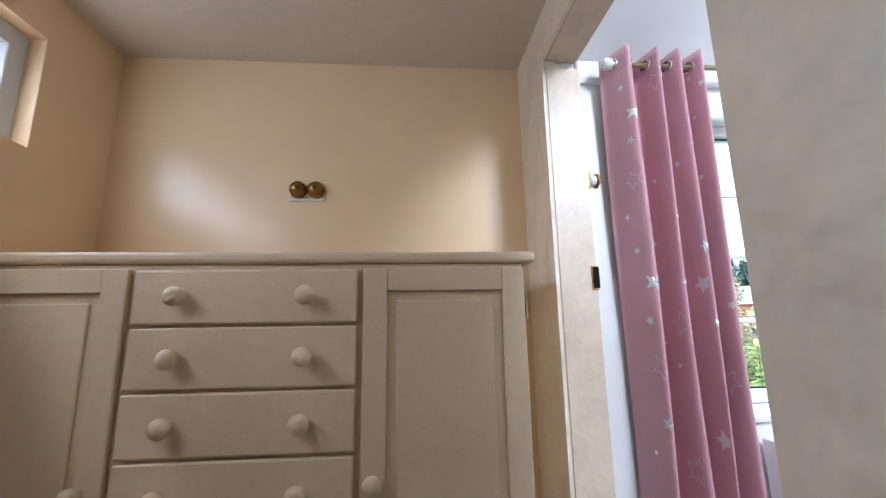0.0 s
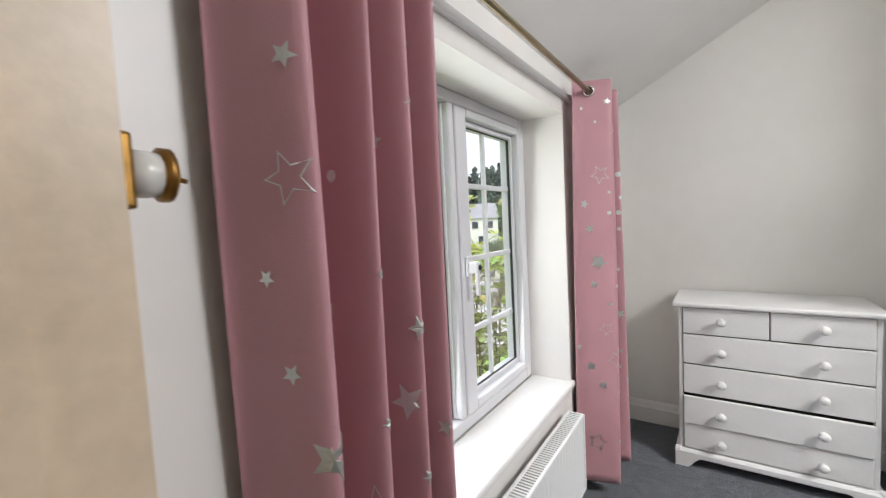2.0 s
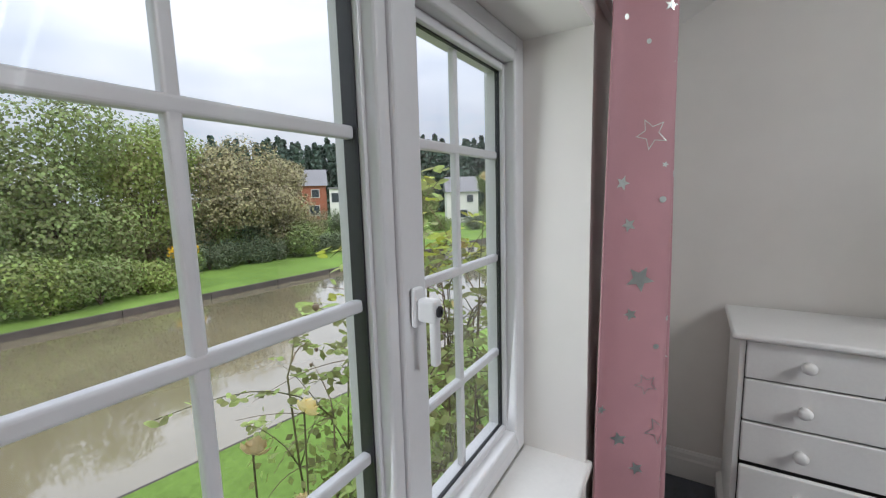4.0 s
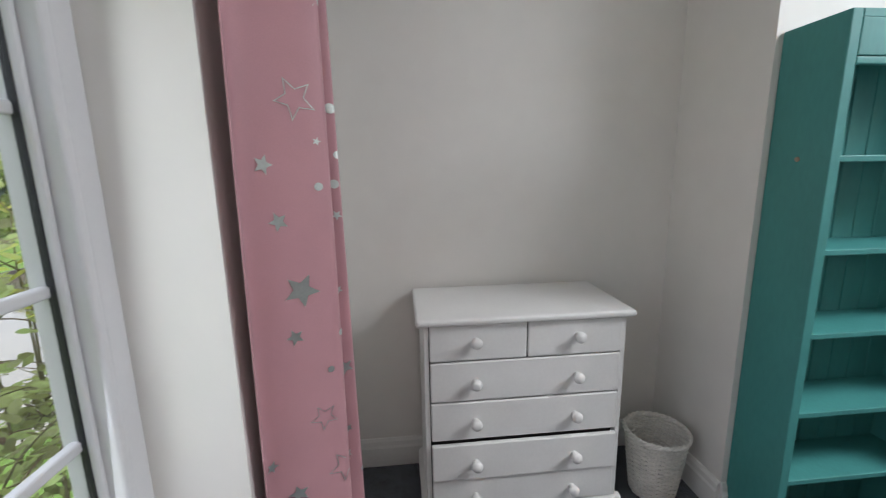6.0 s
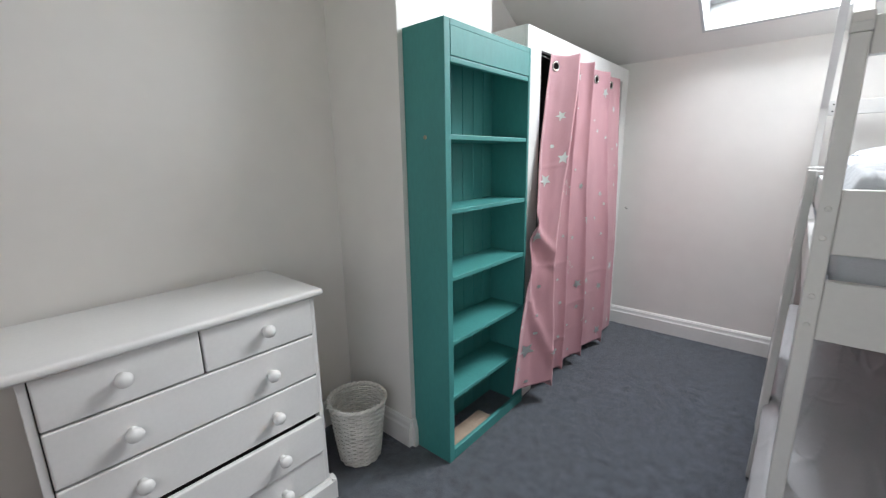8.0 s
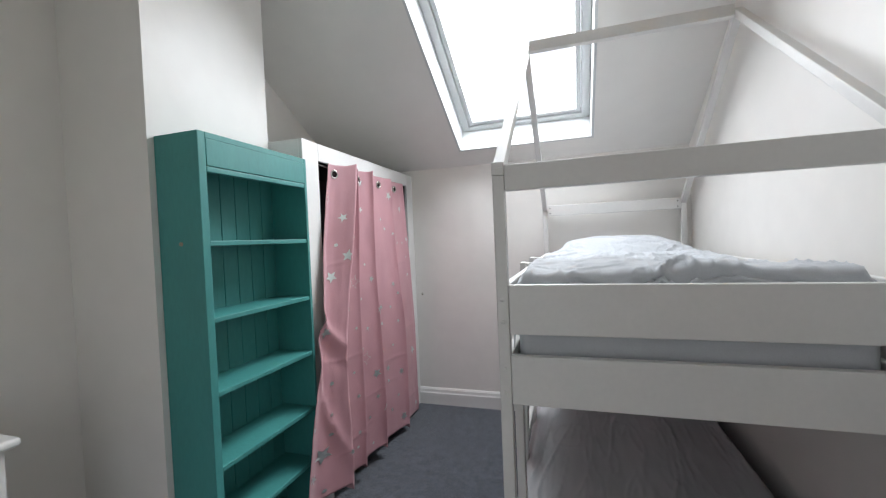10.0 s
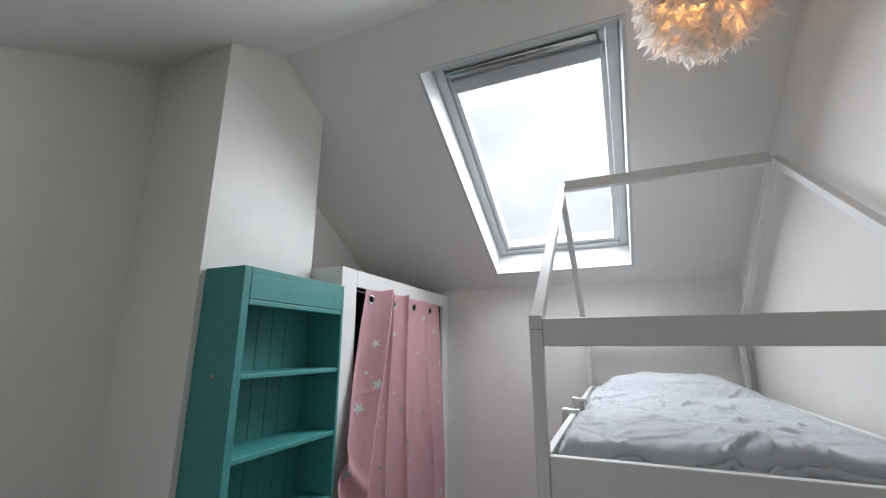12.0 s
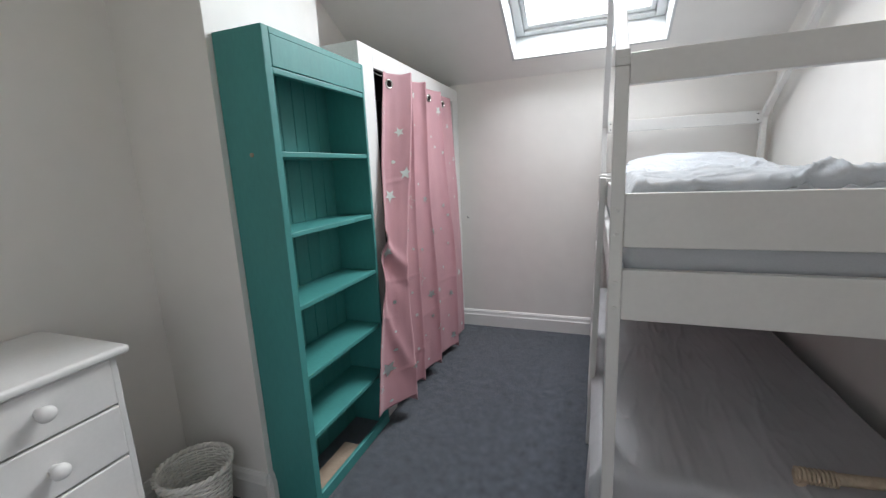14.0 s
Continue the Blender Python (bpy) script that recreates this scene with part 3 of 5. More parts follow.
# coat hook in the corner beside the doorway
hk = thing("coat_hook", (-0.80, 0.449, 1.0), "small old dark brass coat hook on the landing wall", "hook")
part("plate", box(-0.846, -0.818, 0.443, 0.4495, 0.975, 1.055, 0.003), M_bronze, hk)
part("upper_hook", tube([(-0.832, 0.444, 1.03), (-0.834, 0.425, 1.035), (-0.838, 0.405, 1.05), (-0.846, 0.392, 1.072), (-0.838, 0.385, 1.088), (-0.826, 0.392, 1.084)], 0.0065, 8), M_bronze, hk, smooth=True)
part("lower_hook", tube([(-0.832, 0.444, 1.0), (-0.832, 0.42, 0.99), (-0.832, 0.405, 1.0), (-0.832, 0.402, 1.018)], 0.0055, 8), M_bronze, hk, smooth=True)

# ---------------------------------------------------------------- bedroom window
win = thing("window_1", (0.49, 0.56, WZ0), "white double glazed casement window with glazing bars", "window", "", "structure")
FY0, FY1 = 0.544, 0.648


def frame_rect(name, x0, x1, z0, z1, wl_, wr, wb, wt, y0, y1, material, parent, bevel=0.008):
    for a, b, c, e in ((x0, x0 + wl_, z0, z1), (x1 - wr, x1, z0, z1), (x0 + wl_, x1 - wr, z0, z0 + wb), (x0 + wl_, x1 - wr, z1 - wt, z1)):
        part(name, box(a, b, y0, y1, c, e, bevel, seg=3), material, parent)


frame_rect("window_frame", WX0, WX1, WZ0, WZ1, 0.055, 0.058, 0.050, 0.045, FY0, FY1, M_upvc, win)
part("mullion", box(0.470, 0.505, FY0, FY1, WZ0 + 0.05, WZ1 - 0.045, 0.008, seg=3), M_upvc, win)


def glazing(x0, x1, z0, z1, parent, deep):
    # thin black gaskets round the pane; only the fixed light shows its full depth beside the mullion
    for a, b, c, e, back in ((x0 - 0.004, x0 + 0.004, z0, z1, -0.009), (x1 - 0.004, x1 + 0.004, z0, z1, 0.012 if deep else -0.006),
                             (x0, x1, z0 - 0.004, z0 + 0.004, -0.009), (x0, x1, z1 - 0.004, z1 + 0.004, -0.009)):
        part("gasket", box(a, b, G_Y - 0.019, G_Y + back, c, e, 0.001), M_gasket, parent)
    p = part("pane", box(x0, x1, G_Y - 0.016, G_Y - 0.012, z0, z1, 0), M_glass, parent)
    p.visible_shadow = False
    for z in (1.508, 1.212, 0.922):
        part("glazing_bar", box(x0, x1, G_Y - 0.011, G_Y + 0.009, z - 0.011, z + 0.011, 0.005, seg=3), M_upvc, parent)
    xm = (x0 + x1) / 2 - (0.012 if x0 > 0.5 else 0)
    part("glazing_bar", box(xm - 0.010, xm + 0.010, G_Y - 0.010, G_Y + 0.008, z0, z1, 0.005, seg=3), M_upvc, parent)


part("fixed_light", box(0.462, 0.472, 0.570, 0.625, 0.63, 1.79, 0.002), M_upvc, win)
glazing(-0.096, 0.462, 0.635, 1.787, win, True)
for a, b, c, e in ((0.584, 0.6095, 0.667, 1.758), (1.0425, 1.056, 0.667, 1.758), (0.6095, 1.0425, 0.667, 0.6885), (0.6095, 1.0425, 1.7365, 1.758)):
    part("glazing_bead", box(a, b, 0.568, 0.625, c, e, 0.006, seg=2), M_upvc, win)
part("sash_stile", box(0.5055, 0.584, FY0 - 0.006, 0.630, 0.632, 1.790, 0.008, seg=3), M_upvc, win)
part("sash_stile", box(1.056, 1.0805, FY0 - 0.006, 0.630, 0.632, 1.790, 0.008, seg=3), M_upvc, win)
part("sash_rail", box(0.584, 1.056, FY0 - 0.006, 0.630, 0.632, 0.667, 0.008, seg=3), M_upvc, win)
part("sash_rail", box(0.584, 1.056, FY0 - 0.006, 0.630, 1.758, 1.790, 0.008, seg=3), M_upvc, win)
glazing(0.608, 1.044, 0.687, 1.738, win, False)
# handle with a key lock
hd = part("handle", box(0.526, 0.556, 0.524, 0.5375, 1.160, 1.235, 0.007, seg=3), M_upvc, win, "white locking window handle")
part("handle_neck", box(0.528, 0.554, 0.484, 0.525, 1.172, 1.216, 0.008, seg=3), M_upvc, hd)
part("handle_lever", box(0.532, 0.551, 0.486, 0.502, 1.090, 1.200, 0.006, seg=3), M_upvc, hd)
part("key_lock", lathe([(0.0105, 0), (0.0105, 0.003), (0.005, 0.0035), (0.005, 0.001), (0, 0.001)], Matrix.Translation((0.541, 0.4835, 1.194)) @ FRONT, 16), M_gasket, hd)
# inside sill board
structure("window_sill", box(-0.19, 1.165, 0.332, FY0 + 0.004, WZ0 - 0.030, WZ0, 0.010, seg=3), M_white, "white painted inside window sill board", "window sill")

# radiator under the window
rad = thing("radiator", (0.45, 0.30, 0.16), "white panel radiator with a grille top under the window", "radiator")
rx0, rx1, ry0, ry1, rz0, rz1 = 0.0, 0.985, 0.245, 0.318, 0.165, 0.505
bm = sheet(lambda u, v: Vector((rx0 + 0.01 + (rx1 - rx0 - 0.02) * u, ry0 + 0.006 * (0.5 + 0.5 * math.cos(2 * math.pi * u * 28)), rz0 + 0.01 + (rz1 - rz0 - 0.02) * v)), 224, 6)
part("front_panel", bm, M_rad, rad, smooth=True)
bm = bmesh.new()
for x0, x1 in ((rx0, rx0 + 0.012), (rx1 - 0.012, rx1)):
    box(x0, x1, ry0 - 0.002, ry1, rz0, rz1, 0.004, bm)
box(rx0 + 0.012, rx1 - 0.012, ry0 - 0.001, ry0 + 0.012, rz1 - 0.012, rz1, 0.003, bm)
box(rx0 + 0.012, rx1 - 0.012, ry0 - 0.001, ry0 + 0.012, rz0, rz0 + 0.012, 0.003, bm)
part("casing", bm, M_rad, rad)
part("back_panel", box(rx0 + 0.012, rx1 - 0.012, ry1 - 0.012, ry1, rz0, rz1, 0.003), M_rad, rad)
# black sheet under the slats draws the shade inside the radiator
gr = box(rx0 + 0.013, rx1 - 0.013, ry0 + 0.013, ry1 - 0.013, rz1 - 0.030, rz1 - 0.025, 0)
tr = part("grille_tray", gr, M_shadow, rad)
for k in range(64):
    x = rx0 + 0.02 + k * 0.0149
    part("grille_slat", box(x, x + 0.006, ry0 + 0.012, ry1 - 0.012, rz1 - 0.012, rz1 - 0.003, 0), M_rad, rad)
part("pipe", tube([(rx1 - 0.02, 0.29, rz0 + 0.02), (rx1 + 0.02, 0.29, rz0 + 0.01), (rx1 + 0.03, 0.29, 0.10), (rx1 + 0.03, 0.29, 0.0)], 0.0075, 10), M_chrome, rad, smooth=True)
part("bracket", box(0.3, 0.34, ry1, N_Y, 0.3, 0.42, 0), M_rad, rad)

# ---------------------------------------------------------------- curtains


def star_shape(r, points=5, inner=0.45, turn=0.0):
    return [((r if i % 2 == 0 else r * inner) * math.sin(turn + math.pi * i / points), (r if i % 2 == 0 else r * inner) * math.cos(turn + math.pi * i / points)) for i in range(2 * points)]


def print_on(fn, width, height, side, parent, u, v, kind, r, turn=0.0):
    """Foil shapes laid on the cloth: star, outline or dot. u, v in 0..1, side: the way that faces the room."""
    su = width

    def at(du, dv):
        uu, vv = u + du / su, v + dv / height
        p = fn(uu, vv)
        n = (fn(uu + 0.002, vv) - fn(uu - 0.002, vv)).cross(fn(uu, vv + 0.002) - fn(uu, vv - 0.002)).normalized()
        if n.dot(side) < 0:
            n = -n
        return p + n * 0.0032
    bm = bmesh.new()
    if kind == "dot":
        rim = [(r * math.sin(2 * math.pi * i / 12), r * math.cos(2 * math.pi * i / 12)) for i in range(12)]
    else:
        rim = star_shape(r, turn=turn)
    outer = [bm.verts.new(at(a, b)) for a, b in rim]
    n = len(rim)
    if kind == "outline":
        inn = [bm.verts.new(at(a * 0.88, b * 0.88)) for a, b in rim]
        for i in range(n):
            bm.faces.new((outer[i], outer[(i + 1) % n], inn[(i + 1) % n], inn[i]))
    else:
        mid = [bm.verts.new(at(a * 0.5, b * 0.5)) for a, b in rim]
        c = bm.verts.new(at(0, 0))
        for i in range(n):
            bm.faces.new((outer[i], outer[(i + 1) % n], mid[(i + 1) % n], mid[i]))
            bm.faces.new((mid[i], mid[(i + 1) % n], c))
    part({"dot": "dot", "star": "star", "outline": "outline_star"}[kind], bm, M_silver, parent)


def scatter(fn, width, height, side, parent, seed, count, keep=()):
    rng = random.Random(seed)
    placed = []
    for u, v, kind, r in keep:
        placed.append((u * width, v * height, r))
        print_on(fn, width, height, side, parent, u, v, kind, r, rng.uniform(-0.3, 0.3))
    tries = 0
    while len(placed) < count and tries < 4000:
        tries += 1
        kind, r = rng.choice((("star", 0.022), ("star", 0.016), ("star", 0.036), ("dot", 0.008), ("dot", 0.010), ("dot", 0.007), ("outline", 0.045), ("star", 0.024)))
        a, b = rng.uniform(r + 0.005, width - r - 0.005), rng.uniform(0.03, height - r - 0.03)
        if all(math.hypot(a - p, b - q) > r + s + 0.045 for p, q, s in placed):
            placed.append((a, b, r))
            print_on(fn, width, height, side, parent, a / width, b / height, kind, r, rng.uniform(-0.5, 0.5))


def by_length(fn):
    """The same surface with its first coordinate running evenly along the cloth, the way there, and the cloth's width."""
    n = 400
    pts = [fn(i / n, 0.5) for i in range(n + 1)]
    run = [0.0]
    for a, b in zip(pts, pts[1:]):
        run.append(run[-1] + (b - a).length)
    total = run[-1]
    us = np.linspace(0, 1, n + 1)
    ss = np.array(run) / total

    def arc(u):
        return float(np.interp(u, us, ss))

    return (lambda a, v: fn(float(np.interp(a, ss, us)), v)), arc, total


def cloth(name, fn, nu, nv, parent, label=""):
    ob = part(name, sheet(fn, nu, nv), M_pink, parent, label, True)
    s = ob.modifiers.new("thickness", "SOLIDIFY")
    s.thickness, s.offset = 0.003, 0.0
    return ob


def eyelet(m, parent):
    ring = [m @ Vector((0.021 * math.cos(2 * math.pi * i / 20), 0.021 * math.sin(2 * math.pi * i / 20), 0)) for i in range(20)]
    part("eyelet", tube(ring, 0.0055, 8, closed=True), M_chrome, parent, "steel eyelet ring", True)


ROD_Y, ROD_Z = 0.245, 1.931


def window_curtain(x0, x1, crest, wide, period, amp, z0, name_label, seed, count, keep, skew=0.0, valley=1.0):
    top = 1.979

    def fn(u, v):
        x = x0 + (x1 - x0) * u
        ph = 2 * math.pi * ((x - crest) / wide if x < crest + wide / 2 else 0.5 + (x - crest - wide / 2) / period)
        k = 0.75 + 0.25 * v + 0.05 * math.sin(5 * u + 3 * v)
        wave = math.cos(ph) + 0.18 * math.cos(2 * ph + 1.5 * v)
        y = min(N_Y - 0.012, ROD_Y - amp * k * wave * (1.0 if wave > 0 else valley))
        xx = x + skew * v * (u - 0.3) + 0.012 * amp / 0.05 * math.sin(ph * 0.5 + 4 * v) * v
        return Vector((xx, y, top - (top - z0) * v))
    cur = thing("curtain", ((x0 + x1) / 2, ROD_Y, z0), name_label, "curtain", "bedroom window curtains")
    fs_, arc, width = by_length(fn)
    keep = [(arc(u), v, kind, r) for u, v, kind, r in keep]
    cloth("cloth", fn, int(60 + 300 * (x1 - x0)), 50, cur)
    scatter(fs_, width, top - z0, Vector((0, -1, 0)), cur, seed, count, keep)
    k = 0
    while k < 12:
        f = -0.25 + 0.5 * k
        x = crest + f * wide if f < 0.5 else crest + wide / 2 + (f - 0.5) * period
        if x0 < x < x1:
            p = fn((x - x0) / (x1 - x0), (top - ROD_Z) / (top - z0))
            eyelet(Matrix.Translation((p.x, ROD_Y, ROD_Z)) @ Matrix.Rotation(radians(65 if k % 2 else -65), 4, "Z") @ FRONT, cur)
        k += 1
    return cur


LC = (-0.484, -0.072, 0.08)
window_curtain(LC[0], LC[1], -0.418, 0.152, 0.092, 0.060, LC[2], "pink eyelet curtain with silver stars drawn to the window side", 5, 66,
               [(0.188, 0.044, "dot", 0.008), (0.194, 0.1, "dot", 0.008), (0.1, 0.087, "star", 0.016), (0.15, 0.15, "star", 0.034), (0.113, 0.206, "star", 0.018), (0.2, 0.244, "dot", 0.008), (0.106, 0.287, "outline", 0.038),
                (0.069, 0.356, "star", 0.014), (0.181, 0.381, "dot", 0.009), (0.087, 0.425, "star", 0.016), (0.138, 0.487, "star", 0.036), (0.1, 0.556, "star", 0.018), (0.131, 0.637, "outline", 0.042), (0.475, 0.144, "star", 0.018),
                (0.688, 0.212, "star", 0.014), (0.463, 0.362, "dot", 0.009), (0.675, 0.419, "star", 0.024), (0.456, 0.487, "star", 0.012), (0.675, 0.562, "star", 0.014), (0.881, 0.531, "star", 0.018), (0.881, 0.075, "star", 0.014),
                (0.85, 0.05, "star", 0.014)], skew=-0.035, valley=1.5)
RC = (1.138, 1.455, 0.075)
window_curtain(RC[0], RC[1], 1.262, 0.24, 0.13, 0.090, RC[2], "pink eyelet curtain with silver stars gathered beside the reveal", 8, 50,
               [(0.263, 0.225, "outline", 0.045), (0.175, 0.294, "star", 0.022), (0.2, 0.356, "star", 0.022), (0.237, 0.438, "star", 0.04), (0.212, 0.494, "star", 0.02), (0.263, 0.606, "outline", 0.034), (0.312, 0.269, "star", 0.009),
                (0.306, 0.319, "dot", 0.009), (0.944, 0.219, "dot", 0.013), (0.938, 0.319, "dot", 0.012), (0.938, 0.362, "star", 0.014), (0.925, 0.469, "star", 0.013), (0.925, 0.588, "star", 0.024), (0.362, 0.5, "dot", 0.008),
                (0.912, 0.731, "star", 0.016), (0.919, 0.688, "star", 0.014), (0.294, 0.544, "dot", 0.008)])

rod = thing("curtain_rod", (0.45, ROD_Y, ROD_Z), "antique brass curtain pole with pearl ball ends", "curtain rod")
part("pole", tube([(-0.452, ROD_Y, ROD_Z), (1.39, ROD_Y, ROD_Z)], 0.0105, 14), M_rod, rod, smooth=True)
for x, s in ((-0.452, -1), (1.39, 1)):
    f = part("finial", lathe([(0, 0.052), (0.014, 0.049), (0.023, 0.040), (0.026, 0.026), (0.023, 0.012), (0.014, 0.003), (0.0105, 0)], Matrix.Translation((x, ROD_Y, ROD_Z)) @ (RY if s > 0 else Matrix.Rotation(radians(-90), 4, "Y")), 20), M_pearl, rod, "pearl white ball finial", True)
    part("collar", lathe([(0.0107, -0.012), (0.017, -0.010), (0.017, 0.004), (0.0107, 0.006)], Matrix.Translation((x, ROD_Y, ROD_Z)) @ RY, 18), M_chrome, f, smooth=True)
for x in (-0.415, 1.365):
    part("bracket", tube([(x, N_Y - 0.001, ROD_Z), (x, ROD_Y + 0.012, ROD_Z)], 0.006, 8), M_rod, rod, smooth=True)

# ---------------------------------------------------------------- chest of drawers
ch = thing("chest_of_drawers", (1.88, -0.44, 0), "white painted chest of drawers with one drawer slightly open", "chest of drawers")
CX, CY0, CY1 = 1.690, -0.822, -0.062
part("top", box(1.664, 2.088, -0.850, -0.035, 0.862, 0.888, 0.011, seg=4), M_whitemat, ch, "white top board with a rounded edge")
bm = bmesh.new()
box(CX, 2.085, CY1 - 0.018, CY1, 0.085, 0.862, 0.002, bm)
box(CX, 2.085, CY0, CY0 + 0.018, 0.085, 0.862, 0.002, bm)
box(2.075, 2.085, CY0 + 0.018, CY1 - 0.018, 0.085, 0.862, 0, bm)
box(CX + 0.012, 2.075, CY0 + 0.018, CY1 - 0.018, 0.085, 0.10, 0, bm)
part("carcass", bm, M_whitemat, ch)
# dark sheet put in to draw the shade seen between the drawers
part("back_shadow_board", box(CX + 0.03, CX + 0.036, CY0 + 0.018, CY1 - 0.018, 0.10, 0.862, 0), M_black, ch, "dark board added for the shade in the drawer gaps")
bm = prism([(CX - 0.022, 0.06), (CX - 0.022, 0.082), (CX - 0.012, 0.094), (CX + 0.01, 0.098), (CX + 0.01, 0.06)], "y", CY0 - 0.02, CY1 + 0.02)
part("base_moulding", bm, M_whitemat, ch)
part("side_moulding", prism([(CY1, 0.06), (CY1 + 0.02, 0.06), (CY1 + 0.02, 0.082), (CY1, 0.098)], "x", CX - 0.02, 2.08), M_whitemat, ch)
part("side_moulding", prism([(CY0, 0.06), (CY0 - 0.02, 0.06), (CY0 - 0.02, 0.082), (CY0, 0.098)], "x", CX - 0.02, 2.08), M_whitemat, ch)
for ya, yb in ((CY1 + 0.02, CY1 - 0.10), (CY0 - 0.02, CY0 + 0.10)):
    pts = [(ya, 0.0), (ya, 0.062), (yb, 0.062), (yb + (ya - yb) * 0.25, 0.035), (yb + (ya - yb) * 0.42, 0.012), (yb + (ya - yb) * 0.5, 0.0)]
    part("foot", prism(pts, "x", CX - 0.020, CX + 0.004), M_whitemat, ch)
    part("foot", box(1.98, 2.08, min(ya, ya - 0.02 * (1 if ya > yb else -1)), max(ya, ya - 0.02 * (1 if ya > yb else -1)), 0, 0.062, 0.002), M_whitemat, ch)
part("foot_rail", box(CX - 0.006, CX + 0.01, CY0, CY1, 0.048, 0.062, 0), M_whitemat, ch)
WEST = Matrix.Rotation(radians(-90), 4, "Y")
rows = [(0.722, 0.858, True, 0), (0.562, 0.716, False, 0), (0.402, 0.555, False, 0), (0.240, 0.388, False, 0.012), (0.102, 0.238, False, 0.002)]
for z0, z1, split, out in rows:
    spans = ((-0.440, -0.083), (-0.803, -0.446)) if split else ((-0.803, -0.083),)
    for a, b in spans:
        d = part("drawer", box(CX - 0.006 - out, CX + 0.014 - out, a, b, z0, z1, 0.005, seg=3), M_whitemat, ch)
        for y in (-0.249, -0.634):
            if a < y < b:
                knob(0.0215, Matrix.Translation((CX - 0.006 - out, y, {0.722: 0.797, 0.562: 0.637, 0.402: 0.476, 0.240: 0.312, 0.102: 0.160}[z0])) @ WEST, M_whitemat, d)

# ---------------------------------------------------------------- waste basket
bk = thing("waste_basket", (1.795, -1.055, 0), "whitewashed wicker waste paper basket", "waste basket")
BC, BH, BR0, BR1 = Vector((1.795, -1.055, 0)), 0.292, 0.086, 0.122


def basket_r(z):
    return BR0 + (BR1 - BR0) * (z / BH) ** 0.9


for k in range(26):
    z = 0.010 + k * 0.0106
    bm = bmesh.new()
    pts = []
    for i in range(72):
        a = 2 * math.pi * i / 72
        r = basket_r(z) + 0.0034 * math.sin(12 * a + math.pi * (k % 2))
        pts.append(BC + Vector((r * math.cos(a), r * math.sin(a), z)))
    part("weave", tube(pts, 0.0046, 5, bm, closed=True), M_wick, bk, smooth=True)
for i in range(24):
    a = 2 * math.pi * (i + 0.25) / 24
    part("stake", tube([BC + Vector((basket_r(z) * math.cos(a), basket_r(z) * math.sin(a), z)) for z in (0.004, 0.1, 0.2, 0.285)], 0.0032, 5), M_wick, bk, smooth=True)
for k in range(2):
    pts = []
    for i in range(96):
        a = 2 * math.pi * i / 96
        pts.append(BC + Vector(((BR1 + 0.003 + 0.005 * math.cos(15 * a + math.pi * k)) * math.cos(a), (BR1 + 0.003 + 0.005 * math.cos(15 * a + math.pi * k)) * math.sin(a), BH + 0.005 * math.sin(15 * a + math.pi * k))))
    part("rim", tube(pts, 0.0068, 6, closed=True), M_wick, bk, smooth=True)
part("base", lathe([(0, 0.004), (BR0, 0.004), (BR0, 0.012), (0, 0.012)], Matrix.Translation(BC), 28), M_wick, bk)

# ---------------------------------------------------------------- teal bookcase
bc = thing("bookcase", (1.54, -1.588, 0), "tall teal painted open bookcase with five shelves and a boarded back", "bookcase")
BX0, BX1, BY0, BY1 = 1.435, 1.648, -1.902, -1.273
part("side", box(BX0, BX1, BY1 - 0.034, BY1, 0, 1.829, 0.003), M_teal, bc)
part("side", box(BX0, BX1, BY0, BY0 + 0.018, 0, 1.829, 0.003), M_teal, bc)
IY0, IY1 = BY0 + 0.0185, BY1 - 0.0345
part("top", box(BX0, BX1 - 0.001, IY0, IY1, 1.806, 1.829, 0.002), M_teal, bc)
part("fascia", box(BX0 - 0.001, BX0 + 0.018, IY0, IY1, 1.704, 1.806, 0.003), M_teal, bc)
part("fascia_moulding", box(BX0 + 0.001, BX0 + 0.02, IY0, IY1, 1.681, 1.703, 0.004), M_teal, bc)
for z in (1.426, 1.138, 0.859, 0.575, 0.315):
    part("shelf", box(BX0 + 0.004, BX1 - 0.012, IY0, IY1, z - 0.020, z, 0.003), M_teal, bc)
part("bottom_rail", box(BX0 + 0.001, BX0 + 0.020, IY0, IY1, 0.0, 0.052, 0.004), M_teal, bc)
n = 7
for k in range(n):
    y0, y1 = IY0 + (IY1 - IY0) * k / n, IY0 + (IY1 - IY0) * (k + 1) / n
    part("back_board", box(BX1 - 0.011, BX1 - 0.002, y0 + 0.0008, y1 - 0.0008, 0.0, 1.806, 0.004, seg=2), M_teal, bc)
part("back_sheet", box(BX1 - 0.002, BX1, IY0, IY1, 0, 1.806, 0), M_teal, bc)
single("cable_clip", lathe([(0, 0.006), (0.006, 0.005), (0.008, 0.002), (0.008, 0)], Matrix.Translation((1.538, BY1, 1.418)) @ Matrix.Rotation(radians(-90), 4, "X"), 12), M_tan, (1.538, BY1, 1.418), "small bare patch plug on the bookcase side", "plug")
single("loose_board", box(1.475, 1.560, -1.66, -1.36, 0.002, 0.020, 0.003, m=None), M_tan, (1.52, -1.51, 0), "small tan offcut board lying in the bookcase bottom", "board")

